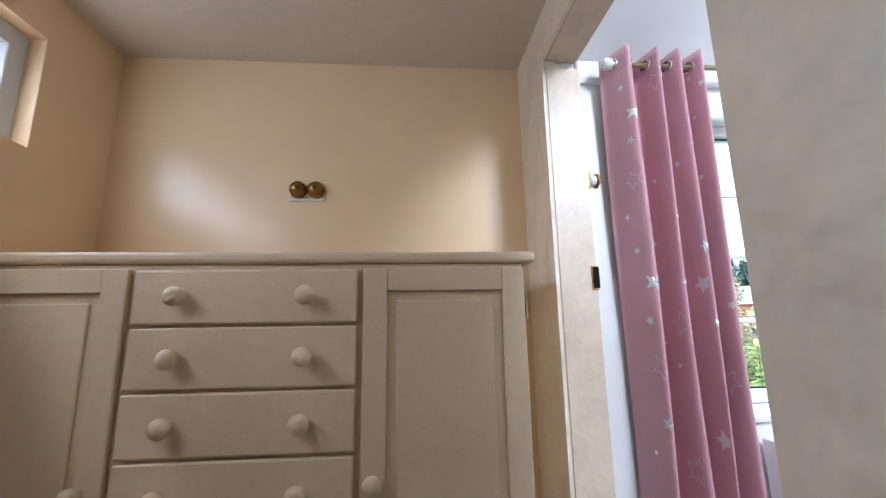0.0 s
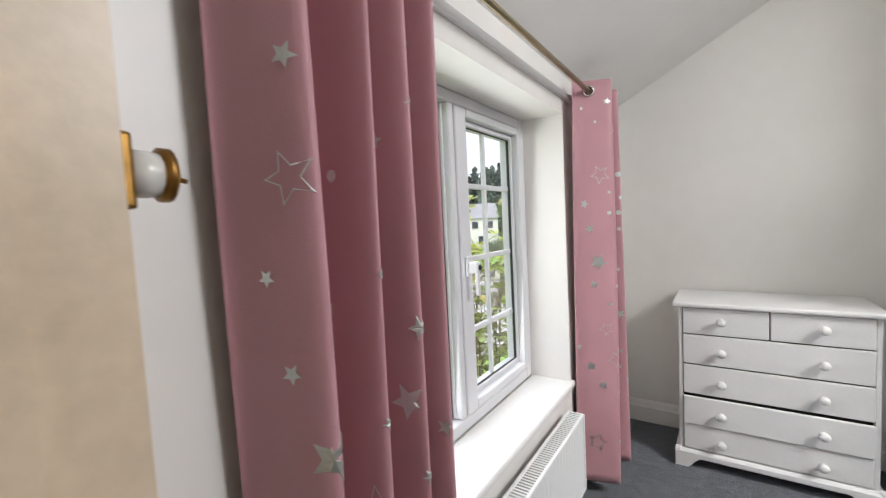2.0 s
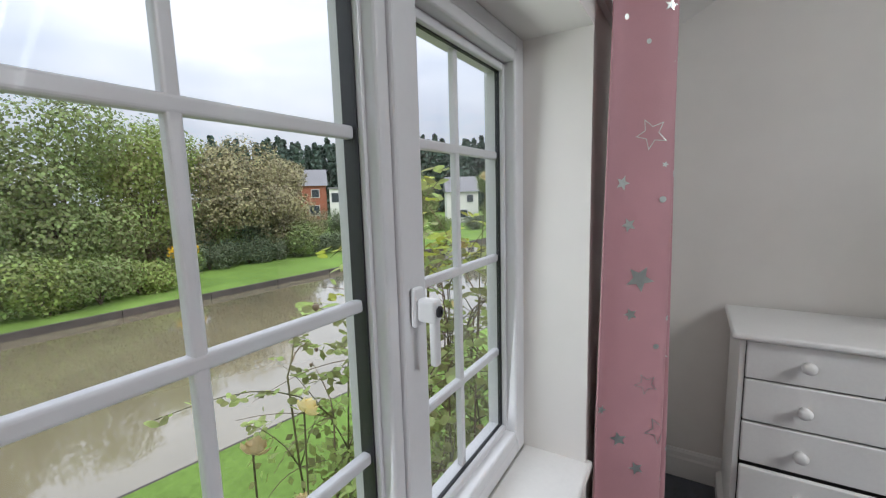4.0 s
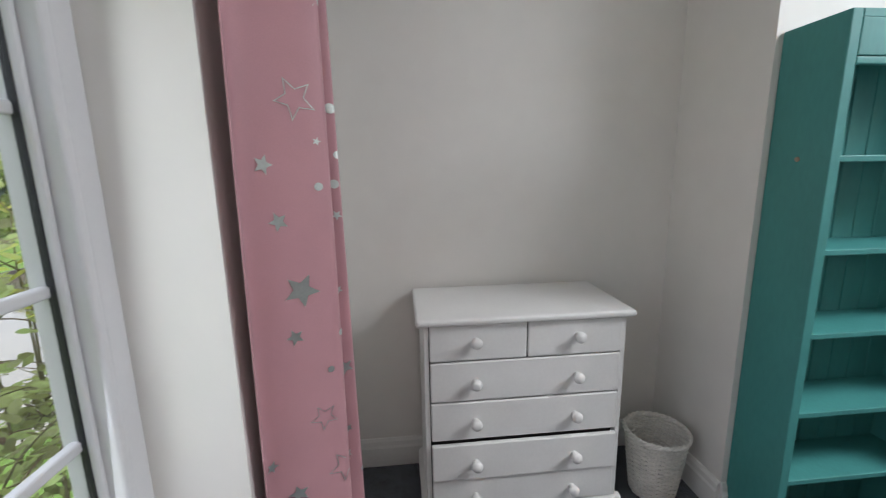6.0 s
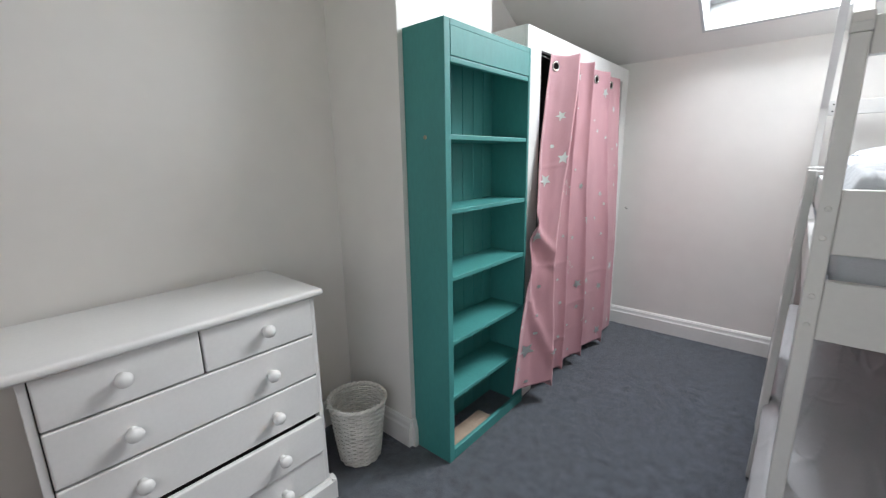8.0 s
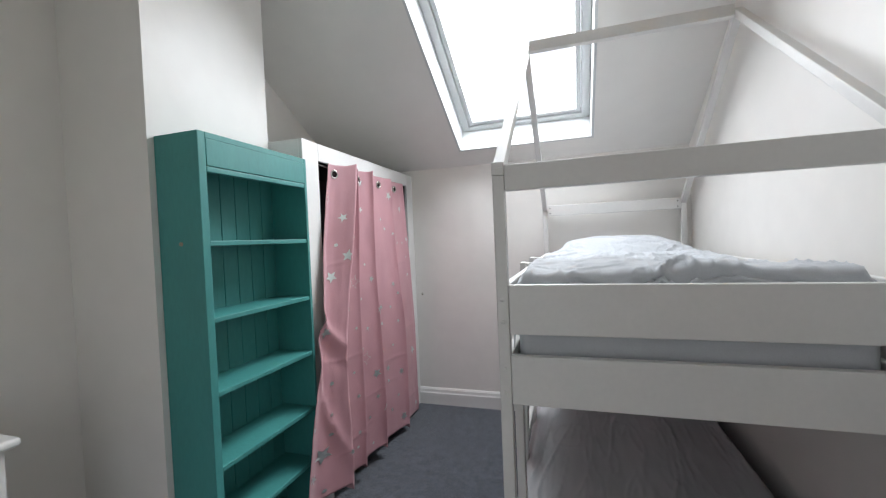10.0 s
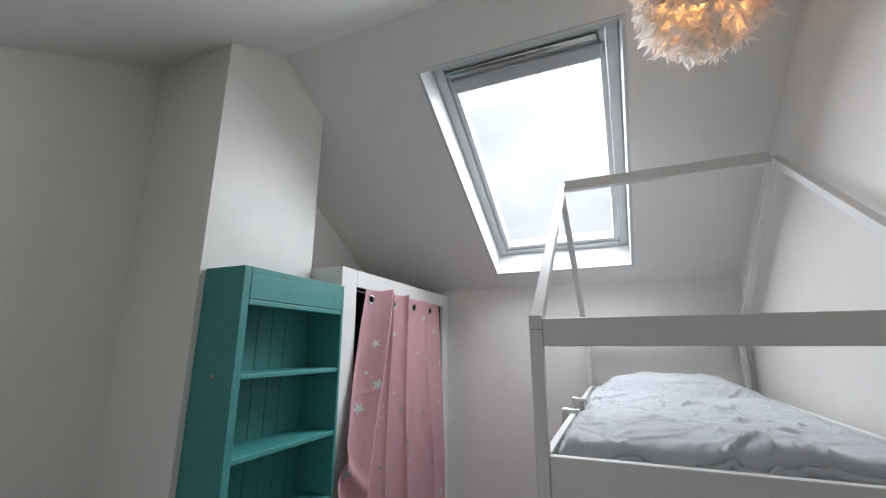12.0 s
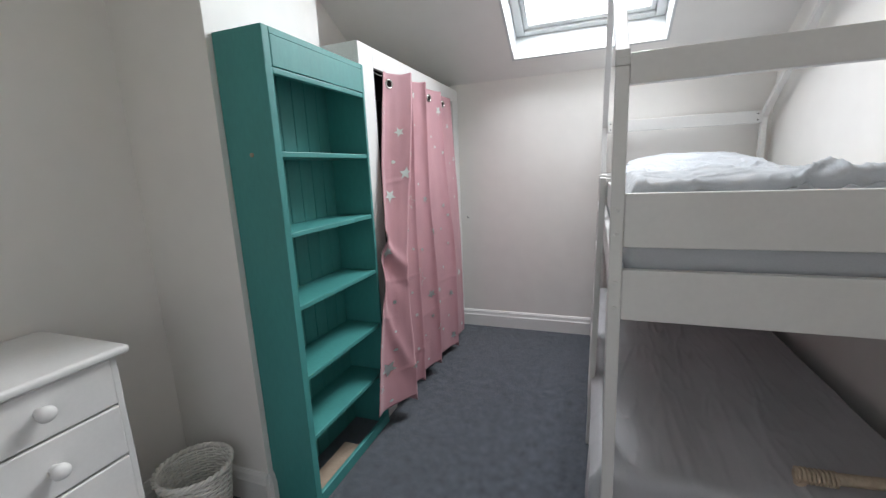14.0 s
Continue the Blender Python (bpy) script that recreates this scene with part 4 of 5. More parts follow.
# ---------------------------------------------------------------- built-in wardrobe with a curtain
wd = thing("wardrobe", (1.78, -2.66, 0), "white painted built-in wardrobe open front hung with a curtain", "wardrobe")
VX, VY0, VY1, VT = 1.455, -3.379, -1.9035, 1.940
OY0, OY1, OZ = -3.262, -2.040, 1.846
part("stile", box(VX, VX + 0.022, OY1, VY1, 0, VT, 0.003), M_white, wd)
part("stile", box(VX, VX + 0.022, VY0, OY0, 0, VT, 0.003), M_white, wd)
part("head_rail", box(VX, VX + 0.022, OY0, OY1, OZ, VT, 0.003), M_white, wd)
part("side_panel", box(VX + 0.022, 2.108, VY1 - 0.018, VY1, 0, VT, 0.002), M_white, wd)
part("roof_panel", box(VX + 0.022, 2.108, VY0 + 0.10, VY1 - 0.018, VT - 0.02, VT, 0.002), M_white, wd)
# lining coloured dark so that the open wardrobe reads as shaded
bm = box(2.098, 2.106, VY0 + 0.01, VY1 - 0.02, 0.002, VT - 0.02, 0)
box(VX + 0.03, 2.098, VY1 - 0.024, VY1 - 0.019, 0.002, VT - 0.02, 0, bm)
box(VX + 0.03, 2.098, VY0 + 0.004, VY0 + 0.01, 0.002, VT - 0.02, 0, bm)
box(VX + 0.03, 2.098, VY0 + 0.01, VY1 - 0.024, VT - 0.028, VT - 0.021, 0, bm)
part("inner_lining", bm, M_black, wd, "wardrobe lining coloured near black for the shade inside")
wire = thing("curtain_wire", (1.452, -2.65, 1.803), "thin sprung curtain wire across the wardrobe opening", "curtain wire")
part("wire", tube([(1.468, OY1 + 0.005, 1.832), (1.450, -2.3, 1.806), (1.450, -2.7, 1.798), (1.450, -3.1, 1.803), (1.468, OY0 - 0.005, 1.822)], 0.0022, 6), M_chrome, wire, smooth=True)


FOLD_U = (0.0, 0.20, 0.30, 0.46, 0.72, 1.0)
FOLD_TOP = (-2.105, -2.274, -2.335, -2.489, -2.811, -3.100)
FOLD_MID = (-1.885, -2.050, -2.270, -2.492, -2.865, -3.205)
FOLD_HEM = (-1.725, -2.000, -2.232, -2.479, -2.870, -3.200)
FOLD_OUT = (0.006, 0.095, 0.060, 0.080, 0.075, 0.020)


def wcurtain(u, v):
    u = max(0.0, min(1.0, u))
    k = max(i for i in range(5) if FOLD_U[i] <= u)
    q = (u - FOLD_U[k]) / (FOLD_U[k + 1] - FOLD_U[k])

    def knot(i):
        return float(np.interp(v, (0, 0.3, 0.62, 1.0), (FOLD_TOP[i], 0.55 * FOLD_TOP[i] + 0.45 * FOLD_MID[i], FOLD_MID[i], FOLD_HEM[i])))
    back = 0.24                                     # behind each ridge the cloth turns in quickly, then comes out slowly
    g = 0.5 + 0.5 * math.cos(math.pi * q / back) if q < back else 0.0
    h = ((q - back) / (1 - back)) ** 1.4 if q > back else 0.0
    out = FOLD_OUT[k] * g + FOLD_OUT[k + 1] * h
    soft = 0.85 + 0.2 * v + 0.12 * math.sin(7 * v + 5 * u)
    y = knot(k) + (knot(k + 1) - knot(k)) * (q - 0.10 * math.sin(2 * math.pi * q) * (k > 0)) + 0.006 * v * math.sin(9 * v + 17 * u)
    x = 1.441 - 0.018 * v - out * soft + 0.005 * math.sin(11 * u + 2.5 * v)
    if k == 0:
        x -= 0.028 * smoothstep(0.25, 0.50, v) * (1 - q) + 0.020 * math.exp(-((v - 0.49 - 0.10 * q) / 0.022) ** 2) * (1 - 0.6 * q)
        x += 0.016 * math.exp(-((v - 0.545 - 0.10 * q) / 0.03) ** 2) * (1 - 0.5 * q) - 0.012 * math.exp(-((v - 0.63 - 0.3 * q) / 0.04) ** 2)
    for c in (0.33, 0.62, 0.72, 0.80, 0.90):
        x -= 0.0035 * math.exp(-((v - c - 0.012 * math.sin(7 * u + 9 * c)) / 0.005) ** 2) * max(0.0, math.sin(9 * u + 20 * c))
    x -= 0.007 * v * noise.noise(Vector((u * 7, v * 4, 2.2))) + 0.003 * noise.noise(Vector((u * 24, v * 13, 7.1)))
    top = 1.842 + 0.014 * math.exp(-((u - 0.2) / 0.03) ** 2) + 0.006 * math.exp(-((u - 0.46) / 0.03) ** 2)
    bot = float(np.interp(u, FOLD_U, (0.150, 0.098, 0.086, 0.075, 0.030, 0.022))) + 0.012 * out / 0.03 * (q > back) - 0.006
    return Vector((min(x, 1.4535), y, top - (top - bot) * v))


wc = thing("wardrobe_curtain", (1.42, -2.65, 0.03), "creased pink star print curtain hanging across the wardrobe", "curtain")
cloth("cloth", wcurtain, 200, 200, wc)
wfs, warc, wwidth = by_length(wcurtain)
W_STARS = [(0.138, 0.175, "star", 0.028), (0.675, 0.069, "star", 0.034), (0.013, 0.119, "outline", 0.03), (0.569, 0.1, "dot", 0.008), (0.606, 0.163, "star", 0.012), (0.694, 0.219, "star", 0.014), (0.419, 0.388, "star", 0.022),
                (0.656, 0.419, "star", 0.02), (0.044, 0.531, "star", 0.034), (0.25, 0.469, "star", 0.012), (0.625, 0.506, "star", 0.014), (0.575, 0.562, "star", 0.017), (0.662, 0.569, "star", 0.015), (0.275, 0.544, "star", 0.013),
                (0.569, 0.669, "dot", 0.01), (0.419, 0.731, "star", 0.032), (0.662, 0.775, "star", 0.028), (0.588, 0.787, "dot", 0.01), (0.275, 0.769, "dot", 0.01), (0.637, 0.863, "star", 0.014), (0.113, 0.775, "star", 0.012),
                (0.6, 0.906, "star", 0.016), (0.006, 0.8, "star", 0.016), (0.075, 0.881, "star", 0.042), (0.025, 0.931, "star", 0.024), (0.194, 0.906, "star", 0.016), (0.275, 0.887, "star", 0.014), (0.087, 0.981, "dot", 0.008),
                (0.113, 0.831, "dot", 0.008)]
scatter(wfs, wwidth, 1.78, Vector((-1, 0, 0)), wc, 21, 92, [(warc(a), b, c, d) for a, b, c, d in W_STARS])
for y in (-2.155, -2.392, -2.679, -2.963):
    u = min((abs(wcurtain(k / 400, 0.034).y - y), k / 400) for k in range(401))[1]
    p = wcurtain(u, 0.034)
    n = (wcurtain(u + 0.004, 0.034) - wcurtain(u - 0.004, 0.034)).cross(Vector((0, 0, 1)))
    turn = max(-0.9, min(0.9, math.atan2(n.y, n.x) if n.x > 0 else math.atan2(-n.y, -n.x)))
    ring = Matrix.Translation((p.x - 0.004, p.y, 1.787)) @ Matrix.Rotation(turn, 4, "Z") @ RY
    eyelet(ring, wc)
    # black disc draws the shade seen through the eyelet
    part("eyelet_hole", lathe([(0, 0), (0.018, 0)], ring, 16), M_shadow, wc)
single("wall_hook", tube([(1.40, S_Y + 0.001, 0.945), (1.40, S_Y + 0.02, 0.945), (1.395, S_Y + 0.03, 0.94), (1.38, S_Y + 0.03, 0.935)], 0.004, 6), M_chrome, (1.40, S_Y, 0.94), "small bent steel hook on the wall", "hook", smooth=True)

# ---------------------------------------------------------------- house shaped bunk bed
bed = thing("bunk_bed", (-0.1, -2.3, 0), "white house shaped wooden bunk bed with a ladder", "bunk bed")
PX0, PX1, PY0, PY1, T = -0.585, 0.374, -3.335, -1.290, 0.034
POST_Z = 1.570
for x0 in (PX0, PX1 - T):
    for y0 in (PY0, PY1 - T):
        post = part("post", box(x0, x0 + T, y0, y0 + T, 0, POST_Z, 0.003), M_bed, bed)
        if y0 > -2 and x0 > 0:
            for z in (1.215, 1.150, 1.015, 0.945):
                part("bolt_cap", lathe([(0, 0.0035), (0.005, 0.003), (0.0065, 0)], Matrix.Translation((x0 + T / 2, y0 + T, z)) @ Matrix.Rotation(radians(-90), 4, "X"), 10), M_bed, post)
NX0, NX1 = PX0 + T + 0.0005, PX1 - T - 0.0005
for z0, z1, th in ((1.526, 1.600, 0.030), (1.114, 1.257, 0.024), (0.911, 1.052, 0.028)):
    part("end_rail", box(NX0, NX1, PY1 - 0.004 - th, PY1 - 0.004, z0, z1, 0.003), M_bed, bed)
for z0, z1 in ((1.535, 1.612), (1.114, 1.257), (0.911, 1.052)):
    r = part("end_rail", box(NX0, NX1, PY0 + 0.008, PY0 + 0.034, z0, z1, 0.003), M_bed, bed)
    if z0 > 1.5:
        for x in (NX0 + 0.02, NX1 - 0.02):
            for z in (1.555, 1.592):
                # flat black disc as the shade in each screw hole
                part("screw_hole", lathe([(0, 0.0012), (0.0045, 0.001)], Matrix.Translation((x, PY0 + 0.034, z)) @ Matrix.Rotation(radians(-90), 4, "X"), 8), M_shadow, r)
SY0, SY1 = PY0 + T + 0.0005, PY1 - T - 0.0005
for x0, x1 in ((PX1 - 0.036, PX1 - 0.010), (PX0 + 0.010, PX0 + 0.036)):
    part("side_rail", box(x0, x1, SY0, SY1, 0.911, 1.052, 0.003), M_bed, bed)
part("guard_rail", box(PX0 + 0.010, PX0 + 0.034, SY0, SY1, 1.16, 1.257, 0.003), M_bed, bed)
part("guard_rail", box(PX1 - 0.034, PX1 - 0.012, -2.02, SY1, 1.16, 1.257, 0.003), M_bed, bed)
part("guard_rail", box(PX1 - 0.034, PX1 - 0.012, SY0, -2.46, 1.16, 1.257, 0.003), M_bed, bed)
# rafters and ridge
for x0 in (PX0, PX1 - T):
    for ya, yb in ((PY1 - T / 2, -2.283), (PY0 + T / 2, -2.283)):
        p0, p1 = Vector((x0 + T / 2, ya, POST_Z + 0.015)), Vector((x0 + T / 2, yb, 2.345))
        d = p1 - p0
        m = Matrix.Translation((p0 + p1) / 2) @ Matrix.Rotation(math.atan2(d.z, d.y), 4, "X")
        part("rafter", box(-T / 2, T / 2, -d.length / 2 - 0.012, d.length / 2 + 0.012, -T / 2, T / 2, 0.003, m=m), M_bed, bed)
    for y0 in (PY0, PY1 - T):
        part("post_cap", box(x0 - 0.001, x0 + T + 0.001, y0 - 0.001, y0 + T + 0.001, POST_Z + 0.0005, POST_Z + 0.04, 0.003), M_bed, bed)
part("ridge_beam", box(PX0 + T + 0.0005, PX1 - T - 0.0005, -2.303, -2.263, 2.325, 2.378, 0.003), M_bed, bed)
# ladder on the open side
for y in (-2.035, -2.445):
    m = Matrix.Translation((PX1 + 0.022, y, 0.63)) @ Matrix.Rotation(radians(-1.4), 4, "Y")
    part("ladder_stile", box(-0.013, 0.013, -0.03, 0.03, -0.628, 0.645, 0.004, m=m), M_bed, bed)
    part("ladder_hook", box(PX1 - 0.05, PX1 + 0.012, y - 0.02, y + 0.02, 1.2575, 1.272, 0.003), M_bed, bed)
for z in (0.22, 0.45, 0.68, 0.91, 1.12):
    part("ladder_rung", box(PX1 + 0.009 + (0.63 - z) * 0.0244, PX1 + 0.035 + (0.63 - z) * 0.0244, -2.415, -2.065, z - 0.02, z + 0.02, 0.006), M_bed, bed)
part("support_leg", box(PX1 - T, PX1 - 0.006, -1.56, -1.52, 0.44, 0.911, 0.003), M_bed, bed)
for k in range(11):
    y = SY0 + 0.06 + k * 0.18
    part("slat", box(PX0 + 0.037, PX1 - 0.037, y, y + 0.08, 0.965, 0.983, 0.003), M_bed, bed)


def ridge(x, y, z, width):
    return max(0.0, 1 - abs(noise.noise(Vector((x, y, z)))) / width) ** 2


def wrinkle(x, y, s=1.0):
    q = Vector((x * 2.6, y * 1.7, 0.3))
    wob = noise.noise(q * 1.6)
    mask = max(0.0, noise.noise(Vector((x * 4.5, y * 4.0, 4.4))) + 0.12)
    mask2 = max(0.0, noise.noise(Vector((x * 3.5, y * 3.2, 9.4))) + 0.05)
    return s * (0.020 * noise.noise(q) + 0.010 * noise.noise(q * 2.3) + 0.030 * mask * ridge(x * 7 + wob, y * 5 - x * 3, 1.7, 0.16)
                + 0.026 * mask2 * ridge(x * 5 - y * 6, y * 4 + wob, 5.1, 0.13) + 0.006 * ridge(x * 16 + 2 * wob, y * 13, 3.3, 0.2) + 0.003 * noise.noise(q * 9))


def bedding(x0, x1, y0, y1, z, drop_w, drop_e, drop_n, mound, along=1.0, hem=0.010, crumple=1.0):
    def fn(u, v):
        s = 1.16
        a, b = (u - 0.5) * 2 * s, (v - 0.5) * 2 * s
        cx, cy = max(-1, min(1, a)), max(-1, min(1, b))
        x, y = (x0 + x1) / 2 + cx * (x1 - x0) / 2, (y0 + y1) / 2 + cy * (y1 - y0) / 2
        ex, ey = abs(a) - 1, abs(b) - 1
        zz = z + wrinkle(x * (2 - along), y * along, crumple) + mound(x, y)
        rim = max(0.0, max(abs(cx) - 0.94, abs(cy) - 0.97)) 
        zz -= 5.0 * rim * rim * 2
        if ex > 0:
            dr = drop_e if a > 0 else drop_w
            k = ex / (s - 1)
            zz -= dr * k
            x += (1 if a > 0 else -1) * (0.012 + 0.014 * math.sin(y * 21 + 2 * math.sin(y * 5)) * k)
        if ey > 0:
            k = ey / (s - 1)
            zz -= (drop_n if b > 0 else 0.1) * k ** 0.8 + (hem * 0.5 * math.sin(x * 17 + 3 * math.sin(x * 5)) * (1 - k) * k * 4 if b > 0 else 0)
            y += (1 if b > 0 else -1) * (0.008 + hem * (math.sin(x * 23 + 2 * math.sin(x * 6)) + 0.5 * math.sin(x * 41)) * k)
        return Vector((x, y, zz))
    return fn


def mattress(x0, x1, y0, y1, z0, z1, material, label):
    t = thing("mattress", ((x0 + x1) / 2, (y0 + y1) / 2, z0), label, "mattress", "bunk mattresses")
    part("cover", box(x0, x1, y0, y1, z0, z1, 0.04, seg=4), material, t, smooth=True)
    for z in (z0 + 0.036, z1 - 0.036):
        r, e = 0.04, 0.001
        ring = []
        for cx, cy, a0 in ((x1 - r, y1 - r, 0), (x0 + r, y1 - r, 90), (x0 + r, y0 + r, 180), (x1 - r, y0 + r, 270)):
            ring += [(cx + (r + e) * math.cos(radians(a0 + k * 22.5)), cy + (r + e) * math.sin(radians(a0 + k * 22.5)), z) for k in range(5)]
        part("piping", tube(ring, 0.005, 6, closed=True), material, t, smooth=True)
    return t


# upper bedding
mattress(PX0 + 0.05, PX1 - 0.05, PY0 + 0.05, PY1 - 0.05, 0.984, 1.19, M_sheet, "grey covered mattress on the top bunk")
dv = thing("duvet", (-0.1, -2.3, 1.19), "crumpled pale grey duvet spread over the top bunk", "duvet")
fn = bedding(PX0 + 0.052, PX1 - 0.054, PY0 + 0.06, PY1 - 0.105, 1.266, 0.08, 0.10, 0.13,
             lambda x, y: 0.058 * smoothstep(-2.72, -2.86, y) * smoothstep(0.30, 0.18, x) * smoothstep(-0.53, -0.40, x) + 0.024 * smoothstep(-2.0, -1.5, y), hem=0.026, crumple=1.3)
part("cover", sheet(fn, 170, 300), M_sheet, dv, smooth=True)
part("hem", tube([fn(k / 120, 0.948) + Vector((0, 0.006, -0.004)) for k in range(8, 113)], 0.011, 8), M_sheet, dv, smooth=True)


def pillow_top(side):
    def at(u, v):
        a, b = 2 * u - 1, 2 * v - 1
        puff = ((1 - abs(a) ** 3.2) * (1 - abs(b) ** 2.6)) ** 0.55
        x, y = -0.105 + 0.325 * a * (1 - 0.05 * b * b), -3.045 + 0.19 * b * (1 - 0.06 * a * a)
        crease = 0.012 * ridge(x * 6 + y * 4, y * 9, 6.6, 0.2) + 0.010 * noise.noise(Vector((x * 7, y * 8, 1.1)))
        return Vector((x, y, 1.318 + side * puff * (0.040 if side > 0 else 0.02) + (crease * 1.5 * puff if side > 0 else 0)))
    return at


pl = thing("pillow", (-0.105, -3.035, 1.28), "plump pale grey pillow at the head of the top bunk", "pillow")
bm = sheet(pillow_top(1), 60, 40)
sheet(pillow_top(-1), 30, 20, bm)
bmesh.ops.remove_doubles(bm, verts=bm.verts[:], dist=0.0005)
part("pillow_case", bm, M_sheet, pl, smooth=True)
part("piping", tube([pillow_top(1)(*q) for q in [(k / 24, 0) for k in range(24)] + [(1, k / 16) for k in range(16)] + [(1 - k / 24, 1) for k in range(24)] + [(0, 1 - k / 16) for k in range(16)]], 0.004, 6, closed=True), M_sheet, pl, smooth=True)
# lower bedding
mattress(-0.53, 0.385, PY0 + 0.05, -1.36, 0.12, 0.36, M_sheet2, "grey covered mattress on the bottom bunk")
base = thing("bed_base", (-0.1, -2.3, 0), "low white slatted bed base under the bottom mattress", "bed base")
part("side_board", box(-0.52, -0.50, PY0 + 0.06, -1.38, 0, 0.119, 0.003), M_bed, base)
part("side_board", box(0.30, 0.32, PY0 + 0.06, -1.38, 0, 0.119, 0.003), M_bed, base)
part("end_board", box(-0.50, 0.30, -1.40, -1.38, 0, 0.119, 0.003), M_bed, base)
part("end_board", box(-0.50, 0.30, PY0 + 0.06, PY0 + 0.08, 0, 0.119, 0.003), M_bed, base)
fn2 = bedding(-0.535, 0.395, PY0 + 0.06, -1.352, 0.395, 0.20, 0.30, 0.25, lambda x, y: 0.03 * smoothstep(-2.5, -2.9, y) * smoothstep(-0.5, -0.3, x), 0.3, crumple=0.65)
dv2 = thing("duvet", (-0.1, -2.3, 0.36), "rumpled dark grey cover over the bottom bunk", "duvet")
part("cover", sheet(fn2, 150, 260), M_sheet2, dv2, smooth=True)
part("hem", tube([fn2(k / 120, 0.992) for k in range(8, 113)], 0.007, 8), M_sheet2, dv2, smooth=True)

# rattan seat just inside the bed end
RZ = -0.032
rs = thing("rattan_stool", (-0.33, -1.45, 0.37), "pale rattan framed seat lying on the bottom bunk", "stool")
top = [(-0.145, -1.425, 0.468 + RZ), (-0.36, -1.44, 0.475 + RZ), (-0.50, -1.49, 0.47 + RZ)]
part("rail", tube(top, 0.017, 10), M_rattan, rs, smooth=True)
part("leg", tube([(-0.16, -1.43, 0.462 + RZ), (-0.17, -1.445, 0.36)], 0.015, 10), M_rattan, rs, smooth=True)
part("leg", tube([(-0.48, -1.48, 0.468 + RZ), (-0.48, -1.50, 0.36)], 0.015, 10), M_rattan, rs, smooth=True)
for k in range(9):
    x = -0.15 - k * 0.011
    part("binding", tube([Vector((x, -1.426 - 0.0005 * k, 0.469 + RZ)) + Vector((0, 0.019 * math.cos(2 * math.pi * i / 12), 0.019 * math.sin(2 * math.pi * i / 12))) for i in range(12)], 0.005, 6, closed=True), M_rattan, rs, smooth=True)

# ---------------------------------------------------------------- roof window
sk = thing("roof_window", (0.49, -2.5, 2.5), "white roof window with a raised blind and deep white lining", "roof window", "", "structure")
m = SLOPE
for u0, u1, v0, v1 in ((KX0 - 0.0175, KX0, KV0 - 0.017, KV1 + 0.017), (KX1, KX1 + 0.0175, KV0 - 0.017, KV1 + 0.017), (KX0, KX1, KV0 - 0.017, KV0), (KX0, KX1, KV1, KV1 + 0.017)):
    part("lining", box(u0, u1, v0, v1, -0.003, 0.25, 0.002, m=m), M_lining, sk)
W = 0.058
for u0, u1, v0, v1 in ((KX0, KX0 + W, KV0, KV1), (KX1 - W, KX1, KV0, KV1), (KX0 + W, KX1 - W, KV0, KV0 + 0.04), (KX0 + W, KX1 - W, KV1 - 0.09, KV1)):
    part("window_frame", box(u0, u1, v0, v1, 0.185, 0.26, 0.006, m=m), M_skyframe, sk)
G0, G1 = KV0 + 0.075, KV0 + 0.075 + 1.395
for u0, u1, v0, v1 in ((KX0 + W + 0.004, KX0 + W + 0.036, KV0 + 0.044, KV1 - 0.094), (KX1 - W - 0.036, KX1 - W - 0.004, KV0 + 0.044, KV1 - 0.094),
                       (KX0 + W + 0.036, KX1 - W - 0.036, KV0 + 0.044, G0), (KX0 + W + 0.036, KX1 - W - 0.036, G1, KV1 - 0.094)):
    part("sash", box(u0, u1, v0, v1, 0.20, 0.275, 0.006, m=m), M_skyframe, sk)
g = part("pane", box(KX0 + W + 0.03, KX1 - W - 0.03, G0 - 0.005, G1 + 0.005, 0.250, 0.254, 0, m=m), M_glass, sk)
g.visible_shadow = False
part("blind_cassette", box(KX0 + W + 0.012, KX1 - W - 0.012, KV1 - 0.232, KV1 - 0.150, 0.165, 0.215, 0.018, seg=3, m=m), M_blind, sk, "pale grey rolled blind cassette")
part("vent_flap", box(KX0 + 0.10, KX1 - 0.06, KV1 - 0.125, KV1 - 0.098, 0.165, 0.195, 0.006, m=m), M_chrome, sk, "grey aluminium ventilation flap bar")
for k in range(3):
    part("catch", box(KX1 - 0.20 - 0.03 * k, KX1 - 0.185 - 0.03 * k, KV1 - 0.07, KV1 - 0.055, 0.176, 0.186, 0.002, m=m), M_dark, sk)

# ---------------------------------------------------------------- feather pendant lamp
lp = thing("pendant_lamp", (-0.225, -1.55, 2.70), "round white feather pendant lamp glowing warm orange", "pendant lamp")
LC0 = Vector((-0.225, -1.55, 2.70))
part("cord", tube([(-0.225, -1.55, 2.78), (-0.225, -1.55, RIDGE_Z - 0.01)], 0.003, 6), M_whitemat, lp)
part("ceiling_rose", lathe([(0.045, 0.0), (0.04, -0.02), (0.012, -0.03), (0, -0.03)], Matrix.Translation((-0.225, -1.55, RIDGE_Z - 0.004)), 20), M_whitemat, lp)
part("bulb", lathe([(0, -0.05), (0.02, -0.045), (0.03, -0.02), (0.025, 0.015), (0.012, 0.04), (0.012, 0.08), (0, 0.08)], Matrix.Translation(LC0), 16), M_bulb, lp, smooth=True)
ring = bmesh.new()
for k in range(4):
    a = math.pi * k / 4
    tube([LC0 + 0.135 * Vector((math.cos(a) * math.cos(b), math.sin(a) * math.cos(b), math.sin(b))) for b in [2 * math.pi * i / 24 for i in range(24)]], 0.0015, 4, ring, closed=True)
part("wire_frame", ring, M_chrome, lp)
rng = random.Random(4)
